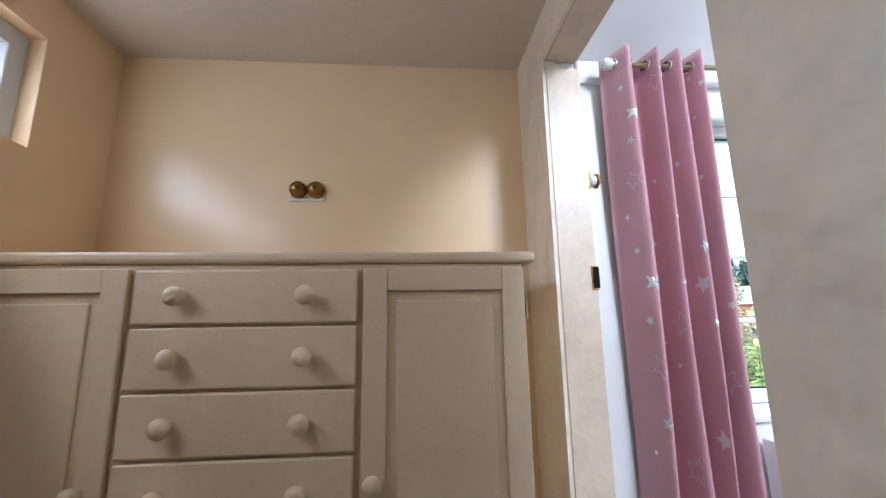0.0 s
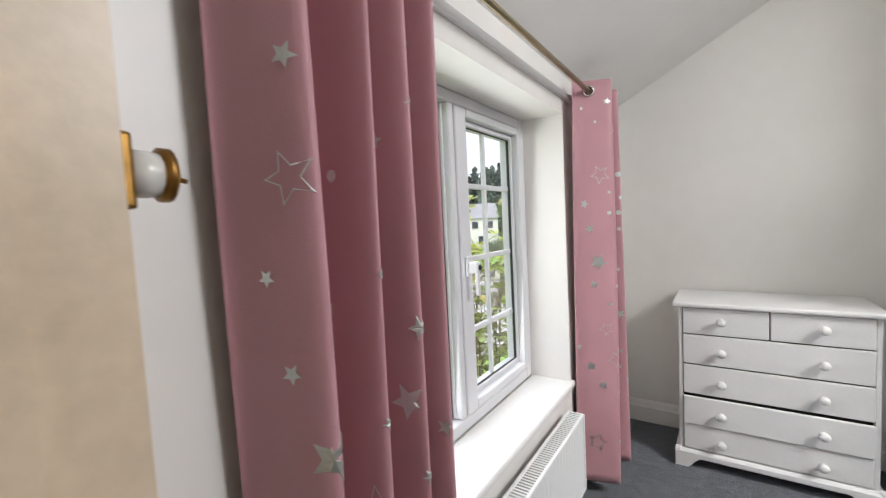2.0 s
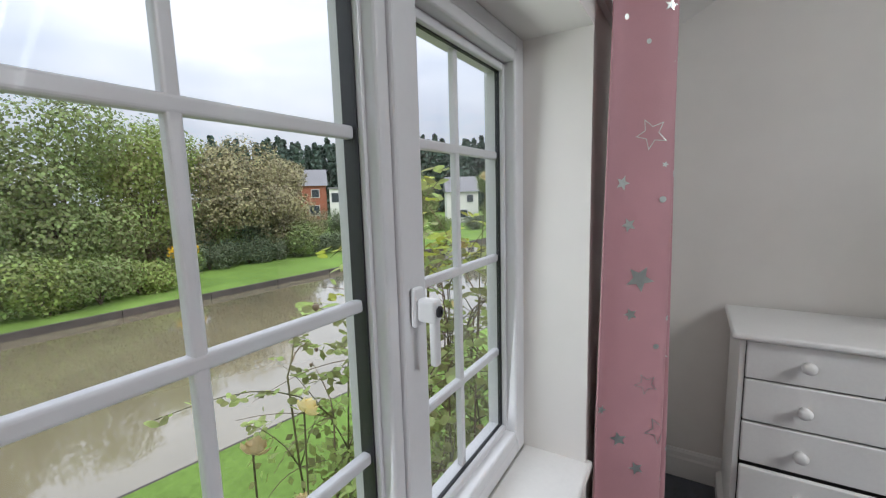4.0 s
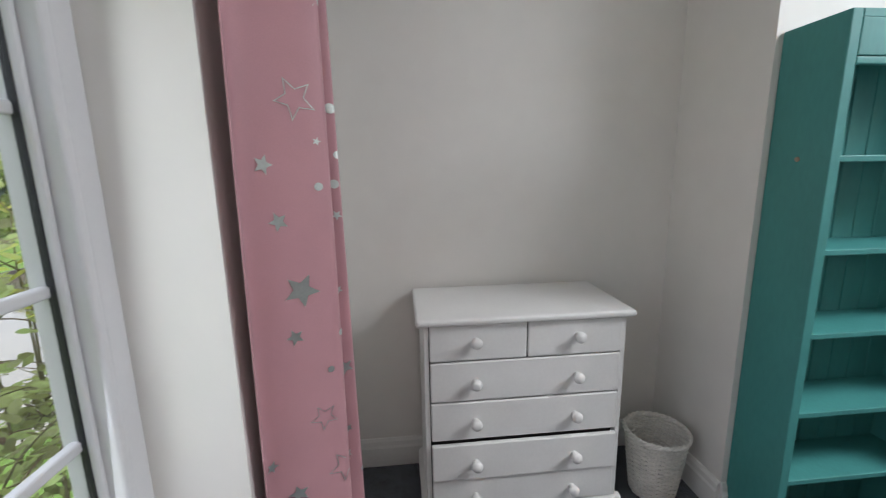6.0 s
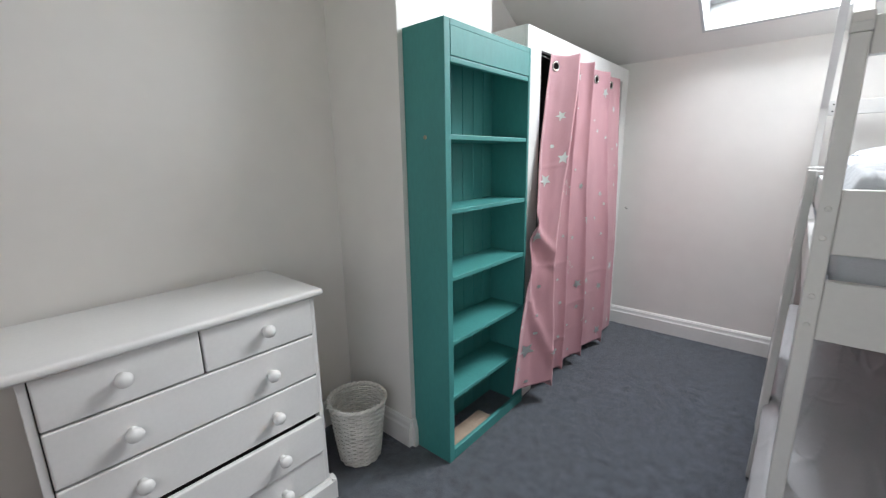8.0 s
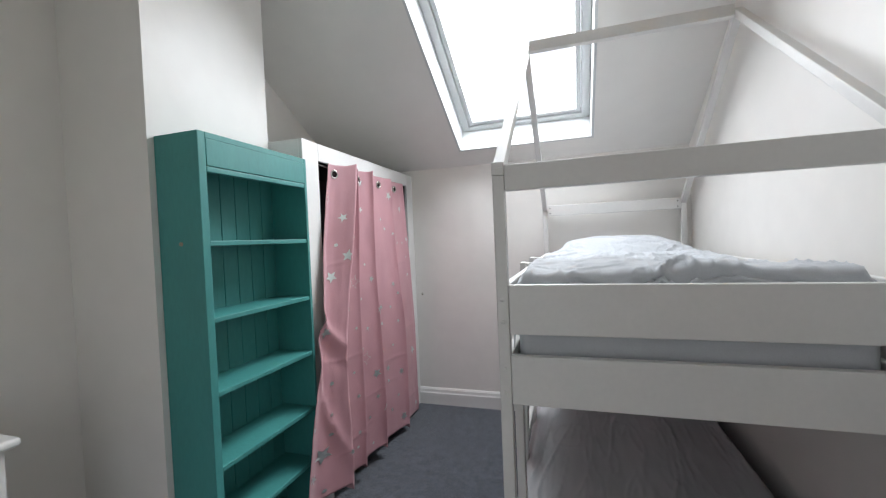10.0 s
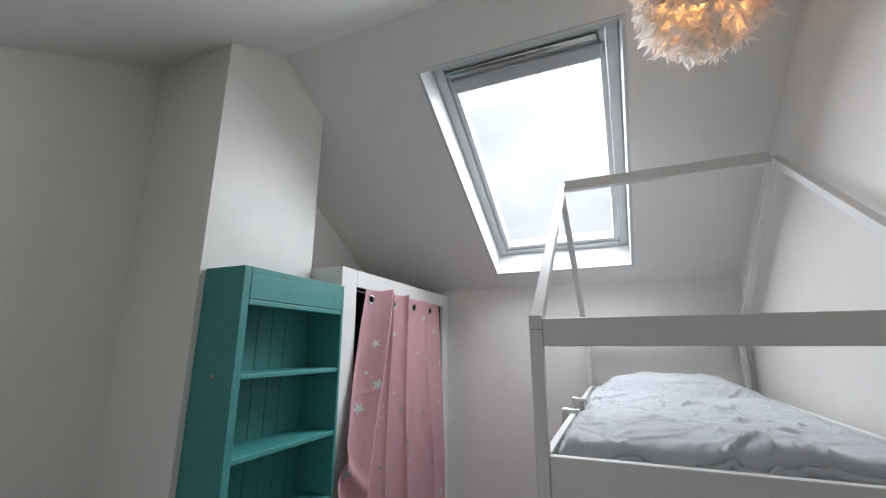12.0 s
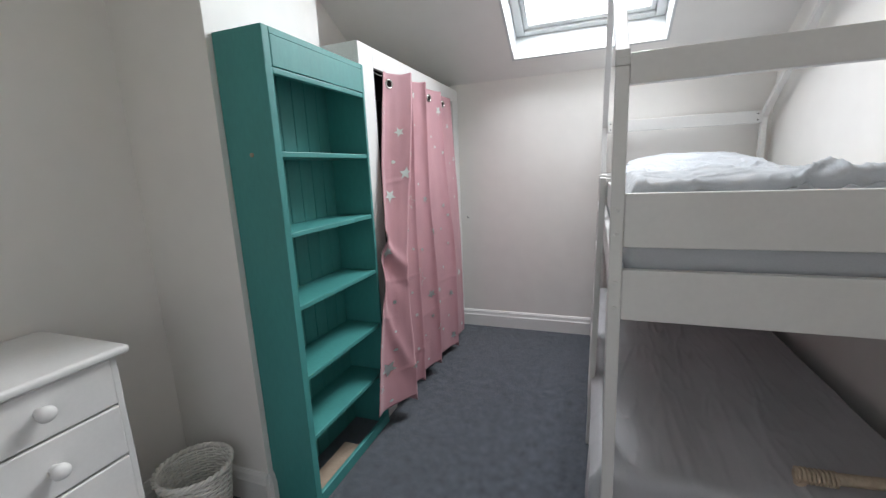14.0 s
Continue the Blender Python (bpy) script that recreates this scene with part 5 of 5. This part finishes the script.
bm = bmesh.new()
for k in range(2600):
    z = rng.uniform(-1, 1)
    a = rng.uniform(0, 2 * math.pi)
    d = Vector((math.sqrt(1 - z * z) * math.cos(a), math.sqrt(1 - z * z) * math.sin(a), z))
    t = d.cross(Vector((rng.uniform(-1, 1), rng.uniform(-1, 1), rng.uniform(-1, 1)))).normalized()
    tip = k % 6 == 0                                # some tips stand off the ball
    t = (t + Vector((0, 0, -0.35)) + d * (rng.uniform(0.5, 1.1) if tip else 0.1)).normalized()
    s = d.cross(t).normalized()
    base_p = LC0 + d * (rng.uniform(0.165, 0.185) if tip else rng.uniform(0.135, 0.18))
    ln, wd_ = rng.uniform(0.035, 0.065), rng.uniform(0.005, 0.009) if tip else rng.uniform(0.008, 0.013)
    prev = None
    for i in range(5):
        q = i / 4
        wv = wd_ * math.sin(math.pi * min(0.98, 0.12 + 0.86 * q)) * rng.uniform(0.8, 1.15)
        c = base_p + t * ln * q + d * (0.018 * math.sin(q * 2.2) + 0.010 * q) + s * 0.008 * q * q * math.sin(k)
        cur = [bm.verts.new(c - s * wv + d * 0.003), bm.verts.new(c), bm.verts.new(c + s * wv + d * 0.003)]
        if prev:
            bm.faces.new((prev[0], prev[1], cur[1], cur[0]))
            bm.faces.new((prev[1], prev[2], cur[2], cur[1]))
        prev = cur
tagged(part("feathers", bm, M_feather, lp, "layered white feathers lit from inside"), kind="stuff")

# ---------------------------------------------------------------- outdoors: garden, canal, far bank
WATER_Z, BANK_Z = -2.60, -2.42
structure("water", box(-400, 400, -5, 60, WATER_Z - 0.05, WATER_Z, 0), M_water, "still muddy brown canal water reflecting the sky", "canal")


def near_y(x):
    return 6.7 - 0.16 * x


def far_y(x):
    return 17.7 - 0.085 * x


def strip(x0, x1, fa, fb, z0, z1, n=40):
    bm = bmesh.new()
    rows_ = []
    for i in range(n + 1):
        x = x0 + (x1 - x0) * i / n
        ya, yb = fa(x), fb(x)
        rows_.append([bm.verts.new((x, ya, z0)), bm.verts.new((x, ya, z1)), bm.verts.new((x, yb, z1)), bm.verts.new((x, yb, z0))])
    for a, b in zip(rows_, rows_[1:]):
        for j in range(4):
            bm.faces.new((a[j], b[j], b[(j + 1) % 4], a[(j + 1) % 4]))
    bm.faces.new(rows_[0])
    bm.faces.new(rows_[-1][::-1])
    bmesh.ops.recalc_face_normals(bm, faces=bm.faces)
    return bm


structure("ground", strip(-60, 34, lambda x: 0.66, lambda x: near_y(x) if x < 30 else 1.9, -2.9, -2.46), M_lawn, "mown garden lawn below the window running to the canal", "lawn")
structure("ground_far", strip(-500, 500, lambda x: far_y(x) + 0.16 if abs(x) < 120 else 8, lambda x: 900, -2.9, BANK_Z), M_lawn, "mown grass along the far canal bank", "lawn")
for k in range(30):
    x0 = -30 + 3.0 * k
    bm = prism([(x0, far_y(x0)), (x0 + 2.97, far_y(x0 + 2.97)), (x0 + 2.97, far_y(x0 + 2.97) + 0.15), (x0, far_y(x0) + 0.15)], "z", WATER_Z - 0.1, BANK_Z + 0.06)
    tagged(part("bank_edging", bm, M_kerb), "dark timber edging board of the far canal bank", "bank edging", "far bank edging", "structure")
structure("near_bank", strip(-60, 29, lambda x: near_y(x) - 0.001, lambda x: near_y(x) + 0.12, -2.9, -2.50), M_kerb, "dark timber edging of the near canal bank", "bank edging")
structure("soil_bed", strip(-4, 8, lambda x: 0.67, lambda x: 2.0, -2.455, -2.44, 6), M_soil, "bare soil flower bed under the window", "soil")
structure("outer_wall", box(-2.7, W_X - 0.16, 0.606, 0.64, -2.9, 3, 0), M_brick, "outer brick house wall beside the window", "wall")
structure("outer_wall_low", box(W_X - 0.16, 2.26, 0.45, 0.645, -2.9, -0.13, 0), M_brick, "outer brick house wall below the window", "wall")
structure("outer_wall_right", box(2.28, 6, 0.45, 0.64, -2.9, 3, 0), M_brick, "outer brick house wall past the bedroom", "wall")



def leaf_cloud(bm_verts, bm_faces, rng, centre, rad, count, size, flat=0.0):
    """Adds many small leaf clumps inside an uneven ellipsoid, thicker towards its outside."""
    for _ in range(count):
        z = rng.uniform(-1, 1)
        a = rng.uniform(0, 2 * math.pi)
        d = Vector((math.sqrt(1 - z * z) * math.cos(a), math.sqrt(1 - z * z) * math.sin(a), z))
        k = (0.55 + 0.45 * rng.random() ** 0.5) * (1 + 0.28 * noise.noise(Vector(centre) * 0.7 + d * 2.3))
        p = Vector(centre) + Vector((d.x * rad[0], d.y * rad[1], d.z * rad[2])) * k
        s = size * rng.uniform(0.6, 1.4)
        n = (d + Vector((rng.uniform(-0.9, 0.9), rng.uniform(-0.9, 0.9), rng.uniform(-0.5, 0.9)))).normalized()
        t = n.cross(Vector((rng.uniform(-1, 1), rng.uniform(-1, 1), rng.uniform(-1, 1)))).normalized()
        b = n.cross(t)
        i0 = len(bm_verts)
        bm_verts.extend((p + t * s * 0.5, p + b * s * 0.35, p - t * s * 0.5, p - b * s * 0.35))
        bm_faces.append((i0, i0 + 1, i0 + 2, i0 + 3))


def cloud_part(name, verts, faces, material, parent, label=""):
    org = ORIGIN[parent]
    me = bpy.data.meshes.new(name)
    me.from_pydata([tuple(v - org) for v in verts], [], faces)
    me.materials.append(material)
    ob = new(name, me)
    ob.parent = parent
    ORIGIN[ob] = org
    return tagged(ob, label, kind="stuff")


def tree(x, y, h, w, material, label, seed, count=5200, size=0.17, trunk=0.16, base=BANK_Z, low=0.25):
    rng = random.Random(seed)
    t = thing("tree", (x, y, base), label, "tree", "trees on the far bank")
    bm = tube([(x, y, base), (x + 0.05 * h * rng.uniform(-1, 1), y, base + 0.3 * h), (x + 0.03 * h * rng.uniform(-1, 1), y, base + 0.7 * h)], trunk * h / 9, 10, taper=trunk * 0.3)
    part("trunk", bm, M_bark, t, smooth=True)
    vs, fs = [], []
    blobs = []
    for k in range(11):
        a = 2 * math.pi * k / 11 + rng.uniform(-0.4, 0.4)
        q = rng.uniform(low, 0.95)
        rr = w * (0.62 - 0.35 * max(0, q - 0.5)) * rng.uniform(0.5, 0.95)
        c = (x + rr * math.cos(a), y + rr * math.sin(a) * 0.8, base + h * q * 0.88)
        blobs.append(c)
        part("limb", tube([(x, y, base + h * 0.25), (x + 0.5 * (c[0] - x), y + 0.5 * (c[1] - y), base + h * (0.25 + 0.45 * (q - 0.2))), c], 0.05 * h / 9, 6, taper=0.012), M_bark, t, smooth=True)
        leaf_cloud(vs, fs, rng, c, (w * 0.44, w * 0.44, h * 0.17), count // 5, size)
    leaf_cloud(vs, fs, rng, (x, y, base + h * 0.72), (w * 0.6, w * 0.6, h * 0.26), count // 3, size)
    cloud_part("crown", vs, fs, material, t)
    return t


def shrub(name, x, y, rx, ry, h, material, label, seed, count, size=0.16, base=BANK_Z, cat="shrub", group="far bank shrubs"):
    rng = random.Random(seed)
    t = thing(name, (x, y, base), label, cat, group)
    for k in range(5):
        a = rng.uniform(0, 6.28)
        part("stem", tube([(x, y, base), (x + 0.4 * rx * math.cos(a), y + 0.4 * ry * math.sin(a), base + 0.6 * h)], 0.03, 5, taper=0.01), M_bark, t)
    vs, fs = [], []
    for k in range(7):
        c = (x + rx * rng.uniform(-0.6, 0.6), y + ry * rng.uniform(-0.6, 0.6), base + h * rng.uniform(0.3, 0.62))
        leaf_cloud(vs, fs, rng, c, (rx * 0.6, ry * 0.6, h * 0.38), count // 7, size)
    cloud_part("foliage", vs, fs, material, t)
    return t


def polar(bearing, d):
    return d * math.sin(radians(bearing)), d * math.cos(radians(bearing))


# trees across the water
for b, d, h, w, mt_, lab, sd, n_ in (
        (6, 24, 9.4, 3.8, M_leafA, "leafy mid green tree leaning over the canal", 1, 7000),
        (15, 25, 9.0, 3.8, M_leafA, "leafy mid green tree behind the bank shrubs", 2, 7000),
        (22.5, 28, 8.6, 3.8, M_leafD, "rounded green tree beside the brown one", 3, 6000),
        (32.5, 30, 8.0, 5.2, M_leafB, "spreading olive brown tree on the far lawn", 4, 10000),
        (36.5, 34, 7.0, 3.4, M_leafB, "smaller olive brown tree beyond the hedge", 5, 5000),
        (-6, 26, 9, 4, M_leafA, "leafy green tree upstream on the far bank", 6, 4000),
        (51, 42, 6.0, 2.8, M_leafD, "bright yellow green tree near the houses", 7, 5000),
        (55, 46, 6.6, 3.0, M_leafA, "green garden tree near the white house", 8, 4500),
        (66, 50, 7.2, 3.6, M_leafA, "green garden tree past the white house", 9, 4500),
        (72, 44, 6.8, 3.6, M_leafD, "pale green garden tree downstream", 10, 4500),
        (80, 46, 7.4, 4.0, M_leafA, "green tree far down the canal", 11, 4000)):
    x, y = polar(b, d)
    tree(x, y, h, w, mt_, lab, sd, n_)
# clipped hedge and bank shrubs
for k in range(9):
    x, y = polar(26 + 2.2 * k, 25.5 + 0.55 * k)
    shrub("hedge", x, y, 0.9, 0.8, 1.7, M_hedge, "dense dark clipped hedge along the far lawn", 40 + k, 3000, 0.10, cat="hedge", group="far lawn hedge")
for b, d, rx, h, mt_, sd in ((9, 19.6, 1.6, 2.6, M_leafA, 60), (13.5, 19.8, 1.5, 2.2, M_leafD, 61), (17.5, 20.3, 1.4, 2.0, M_leafA, 62), (21, 21.5, 1.2, 1.6, M_leafD, 63), (4, 19.5, 1.8, 3.0, M_leafA, 64),
                            (37.5, 35, 1.8, 3.0, M_leafA, 65), (40.5, 36, 1.8, 3.1, M_leafB, 66), (43.5, 37, 1.8, 3.0, M_hedge, 67), (46.3, 36, 1.6, 2.4, M_leafA, 72), (50, 40, 1.6, 1.8, M_leafD, 68), (58, 44, 1.8, 1.8, M_leafA, 69), (63, 45, 1.8, 1.8, M_hedge, 70), (69, 42, 1.9, 1.7, M_leafA, 71)):
    x, y = polar(b, d)
    shrub("shrub", x, y, rx, rx * 0.8, h, mt_, "loose green shrub on the far canal bank", sd, 4200, 0.12)
for k in range(13):
    x, y = polar(9 + 2.5 * k, 28.6 + 0.4 * (k % 3))
    shrub("shrub", x, y, 1.7, 1.3, 2.6 + 0.5 * (k % 3), (M_leafA, M_hedge, M_leafB)[k % 3], "dense mixed shrub at the back of the far lawn", 140 + k, 2600, 0.15)
x, y = polar(25.5, 23.0)
yb = shrub("flowering_shrub", x, y, 0.8, 0.7, 1.7, M_leafA, "tall green plant with golden yellow flowers", 80, 1200, 0.14, cat="flowers")
rng = random.Random(81)
vs, fs = [], []
leaf_cloud(vs, fs, rng, (x, y - 0.2, BANK_Z + 1.55), (0.75, 0.5, 0.35), 170, 0.16)
cloud_part("flower_heads", vs, fs, M_yellow, yb, "golden yellow flower heads")

# dark conifer belt on the skyline
rng = random.Random(90)
for k in range(60):
    b = 30 + k * 0.9 + rng.uniform(-0.3, 0.3)
    d = rng.uniform(88, 100)
    x, y = polar(b, d)
    h = rng.uniform(13.6, 16.2)
    t = thing("conifer", (x, y, BANK_Z), "tall dark conifer in the skyline belt", "conifer", "skyline conifers")
    part("trunk", tube([(x, y, BANK_Z), (x, y, BANK_Z + h * 0.95)], 0.2, 6, taper=0.03), M_bark, t)
    vs, fs = [], []
    for j in range(14):
        q = 0.06 + 0.92 * j / 13
        leaf_cloud(vs, fs, rng, (x, y, BANK_Z + h * q), (3.2 * (1 - q) ** 0.7 + 0.25, 3.2 * (1 - q) ** 0.7 + 0.25, h * 0.06), 60, 0.9)
    cloud_part("crown", vs, fs, M_leafC, t)

# houses


def house(x, y, turn, w, dpt, h, rise, wall_m, label, windows, base=BANK_Z):
    m = Matrix.Translation((x, y, base)) @ Matrix.Rotation(turn, 4, "Z")
    t = thing("house", (x, y, base), label, "house", "houses across the water")

    def put(name, bm, material, parent=t, lab=""):
        bmesh.ops.transform(bm, matrix=m, verts=bm.verts)
        return part(name, bm, material, parent, lab)
    put("wall", prism([(-w / 2, 0), (w / 2, 0), (w / 2, h), (-w / 2, h)], "y", -dpt / 2, dpt / 2), wall_m)
    if rise:
        put("roof", prism([(-dpt / 2 - 0.3, h - 0.1), (dpt / 2 + 0.3, h - 0.1), (0, h + rise)], "x", -w / 2 - 0.2, w / 2 + 0.2), M_slate)
    else:
        put("roof", box(-w / 2 - 0.15, w / 2 + 0.15, -dpt / 2 - 0.15, dpt / 2 + 0.15, h, h + 0.25, 0), M_slate)
    for wx, wz, ww, wh in windows:
        f = put("window", box(wx - ww / 2 - 0.07, wx + ww / 2 + 0.07, -dpt / 2 - 0.06, -dpt / 2 + 0.02, wz - wh / 2 - 0.07, wz + wh / 2 + 0.07, 0), M_upvc)
        put("pane", box(wx - ww / 2, wx + ww / 2, -dpt / 2 - 0.08, -dpt / 2 - 0.065, wz - wh / 2, wz + wh / 2, 0), M_pane, f)
    return t


x, y = polar(39.9, 60)
house(x, y, radians(-42), 6.0, 7, 4.6, 2.2, M_brick, "red brick house with a grey slate roof", [(-1.6, 3.5, 0.9, 1.0), (1.6, 3.5, 0.9, 1.0), (-1.5, 1.3, 1.4, 1.2), (1.4, 1.3, 1.2, 1.2)], BANK_Z + 0.9)
x, y = polar(44.9, 58)
house(x, y, radians(-44), 3.4, 5, 4.0, 0, M_render_w, "pale flat roofed annexe with a wide dark window", [(0, 2.9, 2.9, 1.2)], BANK_Z + 0.9)
x, y = polar(61, 58)
house(x, y, radians(-56), 4.2, 6, 4.2, 2.0, M_render_w, "white rendered cottage with a grey roof", [(-1, 3.2, 0.8, 0.9), (1, 3.2, 0.8, 0.9), (0, 1.2, 1.2, 1.0)])
x, y = polar(74, 62)
house(x, y, radians(-66), 7, 6, 4.2, 2.0, M_brick, "distant brick house half hidden by trees", [(-1.6, 3.2, 1, 1), (1.5, 3.2, 1, 1)])

# orange timber fence by the water
fx, fy = polar(47.3, 29.5)
fe = thing("fence", (fx, fy, BANK_Z), "short orange stained timber fence beside the water", "fence")
for k in range(12):
    x = fx - 0.85 + 0.15 * k
    part("board", box(x, x + 0.142, fy + 0.35 * (k / 12), fy + 0.02 + 0.35 * (k / 12), BANK_Z, BANK_Z + 1.05 - 0.03 * (k % 2), 0.004), M_fence, fe)
for x, dy in ((fx - 0.9, 0.02), (fx + 0.95, 0.37)):
    part("post", box(x, x + 0.1, fy + dy, fy + dy + 0.1, BANK_Z, BANK_Z + 1.15, 0.006), M_fence, fe)

# climbing rose outside the window
rng = random.Random(33)
rose = thing("rose_bush", (0.95, 1.25, -2.44), "tall climbing rose with pale yellow flowers outside the window", "rose bush")
bm = bmesh.new()
c = bm.verts.new((0, 0, 0.012))
rim = [bm.verts.new((0.55 * px, py, 0.03 * abs(px))) for px, py in ((0, -0.5), (0.5, -0.28), (0.68, 0.02), (0.45, 0.32), (0, 0.55), (-0.45, 0.32), (-0.68, 0.02), (-0.5, -0.28))]
for i in range(8):
    bm.faces.new((rim[i], rim[(i + 1) % 8], c))
bmesh.ops.scale(bm, verts=bm.verts, vec=(1, 1, 2.5))
leaf_me = bpy.data.meshes.new("leaf")
bm.to_mesh(leaf_me)
bm.free()
leaf_me.materials.append(M_roseleaf)
bm = bmesh.new()
for ring_k, (count_p, rr, zz, tilt) in enumerate(((5, 0.36, 0.0, 0.5), (5, 0.26, 0.06, 0.9), (4, 0.15, 0.12, 1.25))):
    for i in range(count_p):
        a = 2 * math.pi * (i + 0.5 * ring_k) / count_p
        mm = Matrix.Rotation(a, 4, "Z") @ Matrix.Translation((rr * 0.5, 0, zz)) @ Matrix.Rotation(-tilt, 4, "Y")
        vs4 = [bm.verts.new(mm @ Vector(p)) for p in ((0, -0.10, 0), (0.26, -0.26, 0.05), (0.46, 0, 0.10), (0.26, 0.26, 0.05), (0, 0.10, 0), (0.22, 0, -0.03))]
        for j in range(5):
            bm.faces.new((vs4[j], vs4[(j + 1) % 5], vs4[5]))
bloom_me = bpy.data.meshes.new("bloom")
bm.to_mesh(bloom_me)
bm.free()
bloom_me.materials.append(M_petal)
rose_org = ORIGIN[rose]


def put_mesh(name, me, p, size, rot):
    ob = new(name, me)
    ob.parent = rose
    ob.location = Vector(p) - rose_org
    ob.scale = (size, size, size)
    ob.rotation_euler = rot
    return ob


leaf_y_me = leaf_me.copy()
leaf_y_me.materials[0] = M_roseleaf_y


def arch(p, d, length, droop, steps=7):
    """A shoot that starts along d and bends over under its own weight."""
    pts, d = [Vector(p)], Vector(d).normalized()
    for _ in range(steps):
        d = (d + Vector((rng.uniform(-0.16, 0.16), rng.uniform(-0.16, 0.16), -droop / steps))).normalized()
        pts.append(pts[-1] + d * length / steps)
    return pts


def sprig(p, d, yellow, size):
    """Five leaflets along a short stalk: a compound rose leaf."""
    d = Vector(d).normalized()
    side = d.cross(Vector((rng.uniform(-0.3, 0.3), rng.uniform(-0.3, 0.3), 1))).normalized()
    for along, across in ((1.0, 0), (0.62, 0.55), (0.62, -0.55), (0.22, 0.5), (0.22, -0.5)):
        q = Vector(p) + d * along * size * 1.5 + side * across * size * 0.85
        yaw = math.atan2(d.y, d.x) - 1.57 + across * 1.6
        yield q, size * (1.0 if along == 1.0 else 0.8), (rng.uniform(-0.7, 0.7), rng.uniform(-0.7, 0.7), yaw), yellow


def loose_leaf(vs, fs, q, size, rot):
    m = Matrix.Translation(q) @ Euler(rot).to_matrix().to_4x4() @ Matrix.Scale(size, 4)
    i0 = len(vs)
    vs.extend(m @ v.co for v in leaf_me.vertices)
    fs.extend(tuple(i0 + i for i in f.vertices) for f in leaf_me.polygons)


single_leaves, heads, foot = 0, [], []
vs_leaf, fs_leaf = [], []
for k in range(30):
    right = k % 5 > 0
    x0, y0 = (rng.uniform(1.15, 2.5), rng.uniform(0.95, 1.7)) if right else (rng.uniform(-0.3, 0.9), rng.uniform(1.0, 1.5))
    fork = rng.uniform(0.25, 1.05) if right else rng.uniform(-0.3, 0.15)
    stem = [Vector((x0 + 0.10 * q * math.sin(3 * q + k), y0 + 0.06 * math.cos(4 * q + 2 * k), -2.44 + (fork + 2.44) * q)) for q in [i / 6 for i in range(7)]]
    part("cane", tube(stem, 0.008, 6, taper=0.005), M_stem if k % 3 else M_dry, rose, smooth=True)
    foot.append(stem)
    for j in range(4):
        a = rng.uniform(0, 6.28)
        d = (math.cos(a) * 0.6, math.sin(a) * 0.45, rng.uniform(0.5, 1.0))
        shoot = arch(stem[-1 - (j % 2)], d, rng.uniform(0.40, 0.85) if right else rng.uniform(0.35, 0.6), rng.uniform(0.5, 1.9))
        dry = rng.random() < 0.3
        part("shoot", tube(shoot, 0.0042, 5, taper=0.0014), M_dry if dry else M_stem, rose, smooth=True)
        heads.append(shoot[-1])
        for i in range(2, 8):
            if dry and rng.random() < 0.6:
                continue
            a = rng.uniform(0, 6.28)
            high = shoot[i].z > 0.9
            for q, size, rot, yellow in sprig(shoot[i], (math.cos(a), math.sin(a), rng.uniform(-0.4, 0.3)), high and rng.random() < 0.75 or rng.random() < 0.2, rng.uniform(0.045, 0.075) * (1.3 if high else 1.0)):
                if q.y < 0.74:
                    continue
                if single_leaves < 290 and shoot[i].z > 0.75:
                    put_mesh("leaf", leaf_y_me if yellow else leaf_me, q, size, rot)
                    single_leaves += 1
                else:
                    loose_leaf(vs_leaf, fs_leaf, q, size, rot)
cloud_part("smaller_leaves", vs_leaf, fs_leaf, M_undergrowth, rose, "smaller rose leaves along the arching shoots")
# the lower, denser leaves and dry twigs
vs, fs = [], []
for stem in foot:
    for i in range(1, 7):
        leaf_cloud(vs, fs, rng, stem[i], (0.24, 0.24, 0.26), 70 if stem[i].z < 0.1 else 5, 0.055)
cloud_part("low_foliage", vs, fs, M_undergrowth, rose, "dense lower rose foliage")
bm = bmesh.new()
for k in range(90):
    stem = foot[k % len(foot)]
    a = rng.uniform(0, 6.28)
    tube(arch(stem[3 + k % 4], (math.cos(a), math.sin(a), rng.uniform(0.1, 0.9)), rng.uniform(0.25, 0.55), rng.uniform(0.2, 1.5), 5), 0.0026, 4, bm, taper=0.001)
tagged(part("dry_twigs", bm, M_dry, rose, "tangle of thin dry brown twigs"), kind="stuff")
for k in range(14):
    p = heads[(k * 7) % len(heads)]
    part("seed_head", lathe([(0, 0.012), (0.010, 0.008), (0.013, 0.0), (0.009, -0.010), (0.003, -0.016), (0, -0.016)], Matrix.Translation(p), 8), M_dry, rose, "withered brown rose head", True)
for k, (bx_, by_, bz_) in enumerate(((0.50, 1.03, 0.76), (0.68, 1.05, 0.78), (1.80, 0.98, 1.47), (1.83, 1.2, 0.78), (2.1, 1.2, -0.1), (0.15, 1.2, 0.65), (1.05, 1.1, 0.35), (1.6, 1.4, 0.6), (2.3, 1.4, 1.05), (0.85, 1.3, 0.25), (1.35, 1.15, 0.85), (-0.1, 1.3, 0.6))):
    put_mesh("bloom", bloom_me, (bx_, by_, bz_), rng.uniform(0.07, 0.10), (rng.uniform(-0.8, 0.8), rng.uniform(-0.8, 0.8), rng.uniform(0, 6)))
    part("flower_stem", tube([(bx_, by_, bz_), (bx_ + 0.03, by_ + 0.05, bz_ - 0.35), (bx_ + 0.05, by_ + 0.1, bz_ - 0.9)], 0.003, 5), M_stem, rose)
